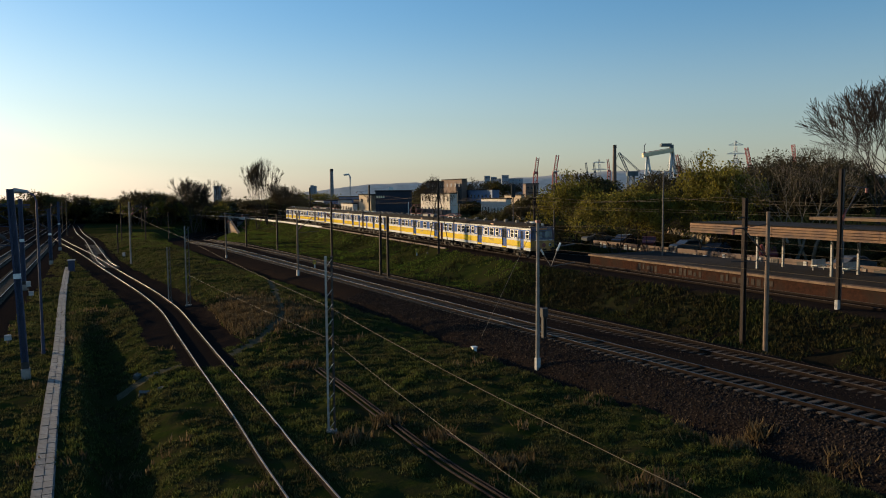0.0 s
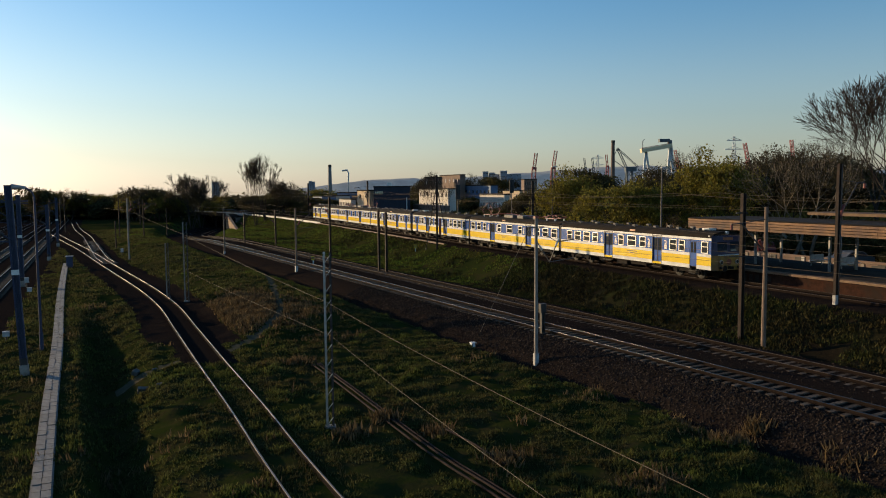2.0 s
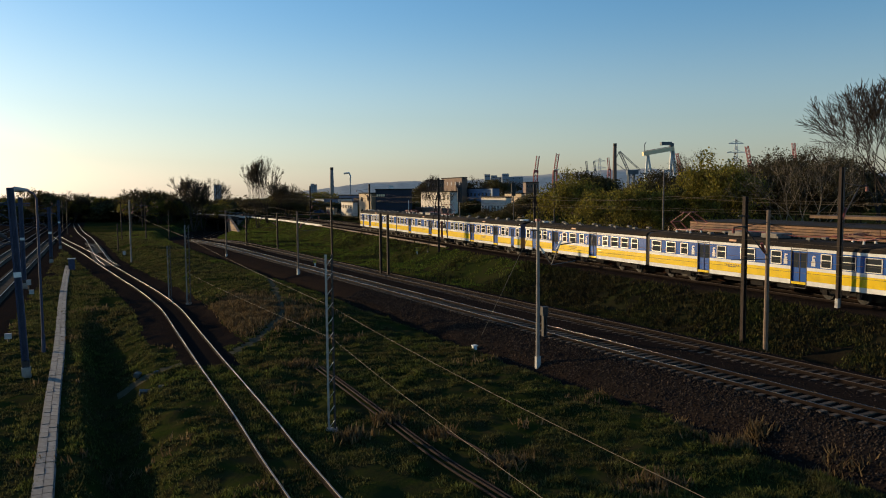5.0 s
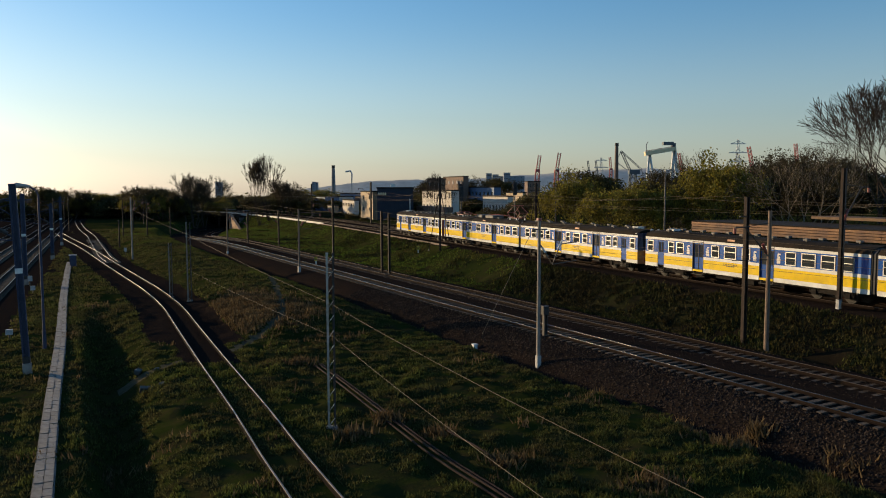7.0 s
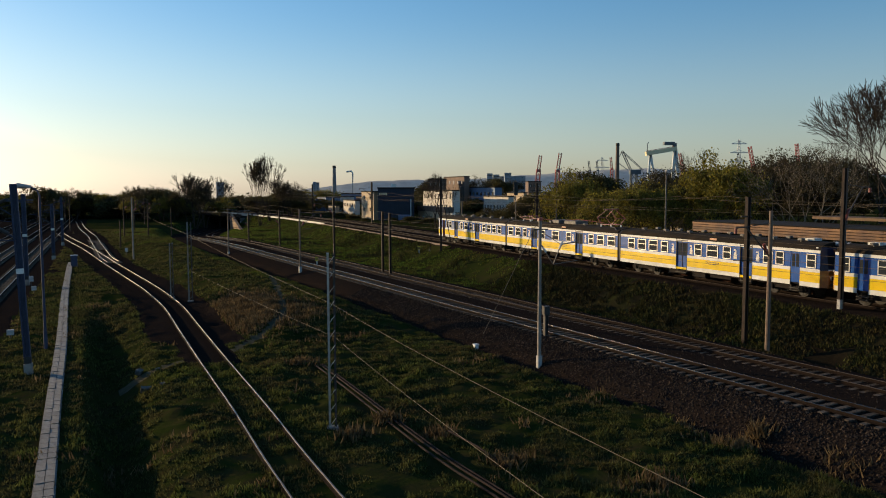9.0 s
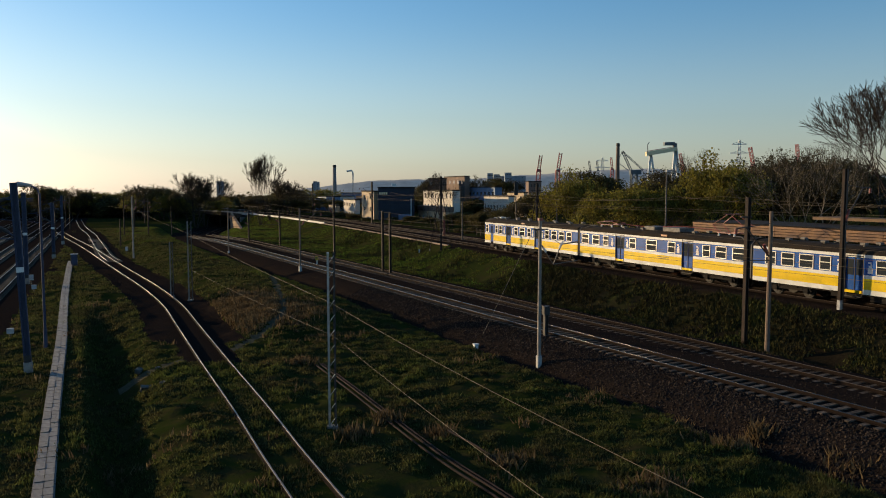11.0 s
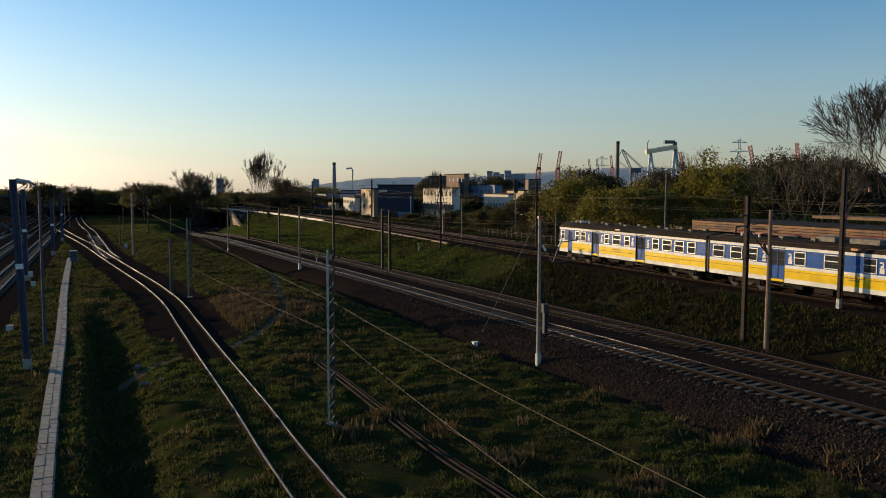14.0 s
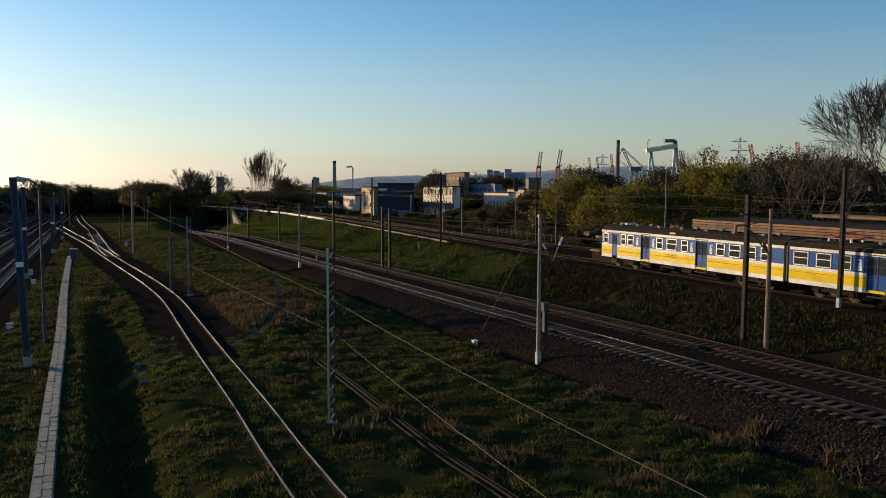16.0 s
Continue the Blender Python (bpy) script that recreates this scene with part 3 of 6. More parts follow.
def shell(car, x0, x1):
    # dark inner body, ends, floor and the arched roof
    g = Geo()
    prof = [(-W2 + 0.10, 1.0), (-W2 + 0.10, 3.2), (W2 - 0.10, 3.2), (W2 - 0.10, 1.0)]
    g.box(((x0 + x1) / 2, 0, 2.05), (x1 - x0 - 0.3, 2 * W2 - 0.24, 2.3))
    part("inner_body", g, M_UNDER, car)
    r = Geo()
    path = [(x0, 0, 0), (x1, 0, 0)]
    r.sweep(path, ROOF_PROF)
    part("roof", r.mesh("roof", M_ROOF, False), None, car, "sooty dark arched roof")
    u = Geo()
    u.box(((x0 + x1) / 2, 0, 0.92), (x1 - x0 - 0.1, 2.3, 0.16))
    part("underframe", u, M_UNDER, car)
    for x, l, h in ((-3.4, 1.9, 0.42), (-0.9, 1.5, 0.5), (1.4, 2.2, 0.38), (3.9, 1.2, 0.46)):
        part("equipment_box", Geo().box((x, -0.85, 0.86 - h / 2), (l, 0.55, h), cut=0.05), M_UNDER, car)
        part("equipment_box", Geo().box((x + 0.3, 0.85, 0.86 - h / 2), (l * 0.8, 0.55, h), cut=0.05), M_UNDER, car)
    pipe = Geo().tube((x0 + 3.6, -1.2, 0.72), (x1 - 3.6, -1.2, 0.72), 0.03, 0.03, 5).tube((x0 + 3.6, 1.2, 0.72), (x1 - 3.6, 1.2, 0.72), 0.03, 0.03, 5)
    part("pipe", pipe, M_UNDER, car)


def end_wall(car, x, d, col):
    g = Geo().box((x - d * 0.04, 0, 2.1), (0.08, 2 * W2 - 0.06, 2.5))
    part("end_wall", g, col, car)


def gangway(car, x, d):
    for k in range(3):
        xx = x + d * (0.04 + 0.09 * k)
        w = 1.40 - 0.06 * (k % 2)
        ring = [(-w, 0.88), (-w, 3.30), (-w + 0.35, 3.62), (w - 0.35, 3.62), (w, 3.30), (w, 0.88)]
        n = len(ring)
        g = Geo().add([(xx - 0.037, a, b) for a, b in ring] + [(xx + 0.037, a, b) for a, b in ring], [tuple(range(n)), tuple(range(2 * n - 1, n - 1, -1))] + [(i, i + n, (i + 1) % n + n, (i + 1) % n) for i in range(n)])
        part("bellows_fold", g, M_RUBBER, car)


def ventilators(car, xs):
    for x in xs:
        for s in (-1, 1):
            part("roof_vent", Geo().tube((x, s * 0.75, 3.68), (x, s * 0.75, 3.80), 0.06, 0.06, 8).box((x, s * 0.75, 3.86), (0.42, 0.34, 0.13), cut=0.05), M_VENT, car)


def end_car():
    """A driving trailer with its cab at +x; x = 0 is its middle."""
    car = thing("rail_car", "blue and yellow electric train driving carriage with cream stripes", "train carriage", group="train carriages")
    h = 10.4
    fx = lambda d: h + 0.05 - d                     # distance behind the cab face
    rng = lambda rows: [(fx(b - 0.6), fx(a - 0.6)) for a, b in rows]
    wins = rng([(0.98, 1.66), (3.55, 4.18), (4.5, 5.27), (8.35, 9.08), (9.64, 10.75), (11.36, 12.08), (15.2, 16.0), (16.5, 17.55), (18.0, 19.0), (19.5, 20.35)])
    doors = rng([(6.3, 7.45), (12.95, 14.2)])
    small = rng([(2.2, 2.98)])
    decos = [fx(d - 0.6) for d in (5.8, 7.9, 12.5, 14.6)]
    shell(car, -h, h)
    for s in (-1, 1):
        side_of(car, s, -h, h, wins, doors, small, decos, [fx(9.6)])
    end_wall(car, -h, -1, M_BLU)
    gangway(car, -h, -1)
    # cab face: amber lower half, upper blue darkened to paint its shade, raked a little
    lo, hi = Geo(), Geo()

    def face(g, z0, z1, xa, xb):
        ya, yb = W2 - 0.02, 1.05
        pts = [(h, -ya, z0), (h + xa, -yb, z0), (h + xa, yb, z0), (h, ya, z0), (h, -ya, z1), (h + xb, -yb, z1), (h + xb, yb, z1), (h, ya, z1)]
        g.add(pts, [(0, 1, 5, 4), (1, 2, 6, 5), (2, 3, 7, 6), (3, 2, 1, 0), (4, 5, 6, 7), (0, 4, 7, 3)])

    face(lo, 0.82, 1.95, 0.38, 0.34)
    face(hi, 1.954, 3.46, 0.34, 0.16)
    c = part("cab_front", lo, M_AMBER, car, "mottled amber lower cab front")
    part("cab_upper_front", hi, M_CABB, car, "blue upper cab front with its shade painted in")
    part("white_nose_band", Geo().box((h + 0.21, 0, 1.99), (0.40, 2.12, 0.07)), M_BAND, car)
    for y in (-0.62, 0.62):
        m = Matrix.Translation((h + 0.275, y, 2.62)) @ Matrix.Rotation(radians(-6.8), 4, "Y")
        w = part("windscreen", Geo().box((0, 0, 0), (0.03, 0.92, 0.72), m=m), M_GLASS, car)
        part("wiper", Geo().bar((h + 0.33, y - 0.1, 2.25), (h + 0.27, y + 0.25, 2.75), 0.025), M_DARK, w)
        l = part("headlight", Geo().tube((h + 0.33, y * 1.25, 1.45), (h + 0.45, y * 1.25, 1.45), 0.16, 0.15, 14), M_SILV, car)
        part("lens", Geo().tube((h + 0.45, y * 1.25, 1.45), (h + 0.465, y * 1.25, 1.45), 0.125, 0.11, 14), M_GLASS, l)
        b = part("buffer", Geo().tube((h + 0.36, y * 1.4, 1.03), (h + 0.85, y * 1.4, 1.03), 0.09, 0.09, 10), M_UNDER, car)
        part("buffer_head", Geo().tube((h + 0.83, y * 1.4, 1.03), (h + 0.88, y * 1.4, 1.03), 0.22, 0.22, 16), M_UNDER, b)
    part("destination_sign", Geo().box((h + 0.20, 0.0, 3.22), (0.06, 0.95, 0.2)), M_ORANGE, car, "orange front destination box")
    t = part("top_light", Geo().tube((h + 0.0, 0, 3.66), (h + 0.2, 0, 3.66), 0.15, 0.13, 12), M_SILV, car)
    part("coupling", Geo().box((h + 0.5, 0, 1.03), (0.6, 0.16, 0.2)), M_UNDER, car)
    part("red_roundel", Geo().tube((h + 0.36, 0.0, 1.45), (h + 0.385, 0.0, 1.45), 0.24, 0.24, 18), M_RED, car)
    ventilators(car, [-8, -5.2, -2.4, 0.4, 3.2, 6.0, 8.3])
    part("roof_aerial", Geo().box((8.6, 0, 3.85), (0.9, 0.7, 0.16), cut=0.06), M_BAND, car)
    part("cab_tail_lamp_box", Geo().box((h - 0.3, -1.35, 3.40), (0.16, 0.1, 0.14)), M_BAND, car)
    for x in (-7.45, 7.45):
        bogie_part(car, x)
    return car


def middle_car():
    car = thing("rail_car", "blue and yellow electric train motor carriage with roof pantographs", "train carriage", group="train carriages")
    h = 10.65
    wins = [(-10.3, -9.2), (-8.55, -7.5), (-6.85, -6.1), (-2.95, -2.1), (-0.65, 0.65), (2.1, 2.95), (6.1, 6.85), (7.5, 8.55), (9.2, 10.3)]
    doors = [(-5.0, -3.75), (3.75, 5.0)]
    shell(car, -h, h)
    for s in (-1, 1):
        side_of(car, s, -h, h, wins, doors, [], [-5.5, -3.3, 3.3, 5.5], [1.5])
    for d in (-1, 1):
        end_wall(car, d * h, d, M_BLU)
        gangway(car, d * h, d)
        part("cable_hose", Geo().chain([(d * (h - 0.25), -1.30, 3.3), (d * (h - 0.5), -1.2, 3.55), (d * (h - 1.1), -1.0, 3.76), (d * (h - 1.9), -0.9, 3.78)], 0.05, 6), M_RUBBER, car)
        pantograph_part(car, d * 7.6, d > 0)
    ventilators(car, [-4.6, -2.0, 4.4])
    for x, l in ((-1.2, 1.5), (1.6, 2.2)):
        part("resistor_box", Geo().box((x, 0, 3.92), (l, 1.5, 0.32), cut=0.08), M_VENT, car)
    part("roof_cable", Geo().chain([(-6.2, 0.2, 4.05), (-3, 0.25, 3.95), (2, 0.2, 4.2), (6.2, 0.2, 4.05)], 0.025, 4), M_RED, car)
    for x in (-7.45, 7.45):
        bogie_part(car, x)
    return car


UNIT = 64.97
# each carriage: distance of its middle ahead of the train's tail, and whether it faces forwards
CARS = []


def build_train():
    e, m = end_car(), middle_car()
    plan = [(10.95, e, -1), (UNIT / 2, m, 1), (UNIT - 10.95, e, 1), (UNIT + 10.95, e, -1), (UNIT * 1.5, m, -1), (2 * UNIT - 10.95, e, 1)]
    used = set()
    for d, src, face in plan:
        car = src if src.name not in used else copy_thing(src, Matrix())
        used.add(src.name)
        CARS.append((d, car, face))


build_train()
# where the tail of the train is, time by time
TAIL = [(0, -110.7), (0.5, -103.6), (1, -96.7), (1.5, -89.95), (2, -83.3), (2.5, -77.1), (3, -71.1), (3.5, -65.2), (4, -59.35), (5, -48.05), (6, -37.4), (6.5, -32.35), (7, -27.45), (7.5, -22.65), (8, -18.0), (8.5, -13.5), (9, -9.15), (10, -1.15), (11, 6.14), (11.5, 9.55), (12, 12.8), (12.5, 15.83), (13, 18.68), (13.5, 21.32), (14, 23.75), (14.5, 25.93), (15, 27.9), (15.5, 29.62), (16, 31.1)]


def car_pose(s, face):
    a, b = line_at(s - 7.45), line_at(s + 7.45)
    yaw = math.atan2(b[1] - a[1], b[0] - a[0]) + (0 if face > 0 else math.pi)
    return Matrix.Translation(((a[0] + b[0]) / 2, (a[1] + b[1]) / 2, RZ)) @ Matrix.Rotation(yaw, 4, "Z")


def motions():
    for d, car, face in CARS:
        walk(car, [(t, car_pose(s + d, face)) for t, s in TAIL])
    # the wheelsets roll with the way travelled
    times = [k / 30 for k in range(0, 150)] + [k / 30 for k in range(150, 340, 2)] + [k / 30 for k in range(340, 481, 4)]
    tt, dd = [t for t, s in TAIL], [s for t, s in TAIL]
    for d, car, face in CARS:
        for w in [o for o in car.children_recursive if o.name.startswith("wheelset")]:
            p = w.matrix_basis.translation.copy()
            walk(w, [(t, Matrix.Translation(p) @ Matrix.Rotation(face * (float(np.interp(t, tt, dd)) + 111) / 0.47, 4, "Y")) for t in times])


# ---------------- masts, wires and trackside things ----------------
def lattice_mast(x, y, h, w, label, m=None, group="lattice masts", d=0.26):
    z = gz(x, y)
    m = m or M_GALV
    t = thing("lattice_mast", label, "lattice mast", Matrix.Translation((x, y, z - 0.05)) @ Matrix.Rotation(TH * 0.3, 4, "Z"), group)
    for s in (-1, 1):
        g = Geo().box((s * w / 2, 0, h / 2), (0.07, 0.14, h)).box((s * (w / 2 - 0.03), 0.06, h / 2), (0.06, 0.015, h))
        # sunlit left flange keeps the mast's metal; dark iron paints the right one's shade
        part("flange", g, m if s < 0 else M_DARK, t)
    n = max(4, int(h / 0.62))
    for i in range(n):
        a, b = (-1, 1)
        z0, z1 = h * (i + 0.25) / n, h * (i + 0.8) / n
        part("diagonal_brace", Geo().bar((-w / 2 + .02, -0.05, z0), (w / 2, -0.05, z1), 0.05, 0.02), m, t)
    part("foot_block", Geo().box((0, 0, 0.02), (w + 0.2, 0.4, 0.2), cut=0.05), M_CONC2, t, "concrete foot")
    return t


lattice_mast(-4.66, 31.44, 7.45, 0.27, "slim galvanised lattice mast with zigzag bracing in the meadow")
lattice_mast(-22.9, 68.6, 7.2, 0.32, "slim grey lattice mast beside the siding", M_CONC2)
lattice_mast(-25.63, 71.53, 5.2, 0.24, "short weathered lattice mast with a lamp", M_CONC2)


def pole(x, y, h, r, m, label, foot=None, category="mast", z=None, name="mast", square=False, group="railway masts"):
    zz = gz(x, y) if z is None else z
    t = thing(name, label, category, Matrix.Translation((x, y, zz - 0.05)) @ Matrix.Rotation(TH, 4, "Z"), group)
    if square:
        g = Geo()
        for s in (-1, 1):
            g.box((s * r * 0.8, 0, h / 2), (r * 0.4, r * 1.7, h))
        g.box((0, 0, h / 2), (r * 1.4, r * 0.4, h))
    else:
        g = Geo().tube((0, 0, 0), (0, 0, h), r, r * 0.72, 10)
    part("post", g, m, t)
    if foot:
        part("foot_block", Geo().box((0, 0, foot * 0.4), (r * 2.3, r * 2.3, foot), cut=0.03), M_GREYBOX, t, "whitewashed concrete foot")
    return t


def cantilever(t, z0, z1, reach, m=M_DARK, side=-1):
    """A tubular bracket that carries the contact wire, with its insulators."""
    b = part("bracket", Geo().chain([(0, 0, z0), (side * reach * 0.72, 0, z1), (side * reach, 0, z1 - 0.02)], 0.045, 6).tube((0, 0, z1 + 0.2), (side * reach * 0.75, 0, z1), 0.025, 0.025, 5), m, t)
    part("insulator", Geo().tube((side * 0.25, 0, z0 + 0.25), (side * 0.55, 0, z0 + 0.25 + (z1 - z0) * 0.3), 0.09, 0.09, 8), M_RED, b)
    part("insulator", Geo().tube((side * reach, 0, z1 - 0.35), (side * reach, 0, z1 - 0.05), 0.08, 0.08, 8), M_RED, b)
    part("steady_arm", Geo().tube((side * 0.1, 0, z0 - 0.15), (side * reach * 1.05, 0, z0 - 0.05), 0.025, 0.025, 5), m, b)
    return b


mast = pole(5.55, 43.64, 8.55, 0.12, M_CONC2, "pale concrete catenary mast with a whitewashed foot beside the ballast", 0.75)
# red block added to paint an orange glint on the mast's top
part("mast_cap", Geo().box((0, 0, 8.58), (0.26, 0.26, 0.14), cut=0.04), M_RED, mast, "red block standing in for a glint at the mast top")
part("cross_arm", Geo().bar((-0.5, 0, 8.0), (0.55, 0, 8.0), 0.07), M_DARK, mast)
cl = part("bracket", Geo().chain([(0.1, 0, 7.1), (0.95, 0, 5.95), (1.5, 0, 7.1), (2.7, 0, 7.2)], 0.04, 6).tube((0.1, 0, 7.85), (1.5, 0, 7.1), 0.02, 0.02, 5), M_POLE, mast, "grey tubular bracket")
part("steady_arm", Geo().tube((0.95, 0, 5.95), (2.7, 0, 6.1), 0.025, 0.025, 5), M_POLE, cl)
part("insulator", Geo().tube((1.38, 0, 6.85), (1.62, 0, 7.3), 0.06, 0.06, 8), M_WHITE, cl)
part("insulator", Geo().tube((0.2, 0, 6.97), (0.42, 0, 6.67), 0.06, 0.06, 8), M_WHITE, cl)
sp = pole(6.49, 47.83, 1.95, 0.13, M_DARK, "short dark signal relay post beside the rails", category="post", name="relay_post", group="posts", square=True)
part("relay_box", Geo().box((0, 0, 1.7), (0.42, 0.36, 0.55), cut=0.05), M_DARK, sp)
p4 = pole(18.76, 47.0, 9.1, 0.135, M_MAST, "tall dark rusty steel catenary mast at the foot of the embankment", square=True)
part("arm_stub", Geo().bar((-0.6, 0, 7.9), (0.3, 0, 7.9), 0.09), M_DARK, p4)
p5 = pole(19.0, 44.2, 8.45, 0.15, M_RUSTC, "rust stained concrete catenary mast with a tubular bracket")
cantilever(p5, 5.75, 7.55, 2.9)
p6 = pole(24.63, 47.0, 8.75, 0.11, M_MAST, "dark steel catenary mast with whitewashed foot on the bank", 0.7, square=True)
cantilever(p6, 5.3, 7.6, 2.6, side=1)
part("second_post", Geo().box((0.36, 0.1, 4.4), (0.12, 0.14, 8.7)), M_DARK, p6)
for x, y, h, lab in ((-6.86, 86.2, 6.9, "twin"), (-5.9, 84.4, 6.8, "twin")):
    q = pole(x, y, h, 0.12, M_MAST, "brown steel catenary mast of a close pair at the bank's foot", square=True)
for x, y, h in ((-14.2, 99.0, 8.3), (-26.6, 123.9, 6.0), (-34.05, 133.3, 5.2)):
    q = pole(x, y, h, 0.12, M_MAST, "brown catenary mast on the grassy bank", square=True)
    cantilever(q, h - 2.2, h - 0.7, 2.6)
q = pole(-16.54, 87.75, 7.35, 0.13, M_RUSTC, "stained concrete catenary mast with a whitewashed foot", 0.8)
cantilever(q, 5.2, 6.8, 2.6, side=1)
q = pole(-33.0, 116.9, 7.1, 0.12, M_RUSTC, "stained concrete catenary mast far along the main tracks", 0.5)
cantilever(q, 5.2, 6.6, 2.6, side=1)
for s in (-72, -120):
    x, y = line_at(s, 8.2)
    q = pole(x, y, 9.2, 0.16, M_MAST, "slim catenary mast beyond the raised line", square=True)
    cantilever(q, 6.0, 7.8, 3.0)

# A-frame anchor masts by the raised line
for x, y, h, sp_ in ((-0.3, 100.3, 9.8, 1.5), (11.9, 97.0, 8.3, 1.3)):
    t = thing("anchor_mast", "dark A-frame anchor mast with struts and tension weights", "mast", Matrix.Translation((x, y, gz(x, y) - 0.05)) @ Matrix.Rotation(0.05, 4, "Z"), "anchor masts")
    part("post", Geo().box((0, 0, h / 2), (0.26, 0.26, h)), M_MAST, t)
    for s in (-1, 1):
        part("strut", Geo().bar((s * sp_, 0, 0), (s * 0.08, 0, h * 0.82), 0.09), M_MAST, t)
        part("cross_foot", Geo().bar((s * sp_, -0.8, 0.12), (s * sp_, 0.8, 0.12), 0.14), M_DARK, t)
    for k in range(4):
        part("cross_arm", Geo().bar((-0.8, 0, h * (0.62 + 0.09 * k)), (0.8, 0, h * (0.62 + 0.09 * k)), 0.07), M_MAST, t)
    part("tension_weight", Geo().tube((0.4, 0.1, h * 0.2), (0.4, 0.1, h * 0.42), 0.16, 0.16, 10), M_RED, t, "rust red tension weight")

# signals behind the raised line
for x, y, h in ((2.8, 113.0, 6.7), (11.6, 122.0, 7.5)):
    t = pole(x, y, h, 0.09, M_POLE, "railway signal on a grey post with a black backboard", category="signal", name="signal", group="signals")
    hd = part("backboard", Geo().box((0, 0, h + 0.2), (0.75, 0.12, 2.1), cut=0.03), M_DARK, t)
    for k in range(4):
        part("lens_hood", Geo().tube((0, -0.05, h - 0.5 + k * 0.45), (0, -0.28, h - 0.5 + k * 0.45), 0.13, 0.13, 10), M_DARK, hd)

# platform lamp posts
for x, y, h, zz in ((22.1, 75.8, 8.3, DECK), (14.4, 97.0, 10.0, None), (52.0, 70.0, 8.0, None)):
    t = pole(x, y, h, 0.09, M_POLE, "slim dull grey lamp post beside the platform", category="lamp post", name="lamp_post", z=zz, group="lamp posts")
    part("lamp_head", Geo().box((0.3, 0, h), (0.8, 0.28, 0.12), cut=0.03), M_GREYBOX, t)

# small trackside things
M_CAUTION = mat("yellow_sign_enamel", (0.65, 0.45, 0.03), (0.5, 0.34, 0.03), 3, 0.5)
t = thing("relay_cabinet", "small white relay cabinet on the ballast shoulder", "cabinet", Matrix.Translation((2.12, 49.4, gz(2.12, 49.4) - 0.02)) @ Matrix.Rotation(TH, 4, "Z"))
part("body", Geo().box((0, 0, 0.23), (0.28, 0.28, 0.46), cut=0.03), M_WHITE, t)
part("lid", Geo().box((0, 0, 0.48), (0.34, 0.34, 0.05)), M_WHITE, t)
for x, y in ((-3.3, 104.0), (-15.8, 95.0)):
    t = thing("marker_post", "black and yellow marker board on a short post", "marker post", Matrix.Translation((x, y, gz(x, y) - 0.05)) @ Matrix.Rotation(-0.2, 4, "Z"), "marker posts")
    part("post", Geo().box((0, 0, 0.45), (0.12, 0.12, 0.9)), M_WHITE, t)
    part("plate", Geo().box((0, -0.08, 0.75), (0.4, 0.03, 0.5)), M_CAUTION, t, "yellow plate")
    for k in (0.68, 0.84):
        part("black_band", Geo().box((0, -0.098, k), (0.4, 0.012, 0.07)), M_DARK, t)
t = thing("equipment_cabinet", "blue grey equipment cabinet beside the cable trough", "cabinet", Matrix.Translation((-49.15, 101.1, gz(-49.15, 101.1) - 0.02)) @ Matrix.Rotation(0.42, 4, "Z"))
part("body", Geo().box((0, 0, 0.75), (0.8, 0.6, 1.5), cut=0.04), M_BLUEMAST, t)
part("roof", Geo().box((0, 0, 1.54), (0.95, 0.75, 0.08)), M_GREYBOX, t)
part("door", Geo().box((0, -0.31, 0.8), (0.64, 0.02, 1.2)), M_BLUEMAST, t)
for x, y, h in ((-43.5, 80.0, 1.1), (-40.0, 74.0, 0.8), (-29.3, 51.0, 0.7), (-50, 120, 1.2)):
    t = thing("junction_box", "small grey trackside junction box on a stand", "junction box", Matrix.Translation((x, y, gz(x, y) - 0.02)) @ Matrix.Rotation(0.4, 4, "Z"), "junction boxes")
    part("stand", Geo().tube((0, 0, 0), (0, 0, h * 0.6), 0.05, 0.05, 8), M_DARK, t)
    part("box", Geo().box((0, 0, h * 0.75), (0.42, 0.3, h * 0.5), cut=0.03), M_GREYBOX, t)


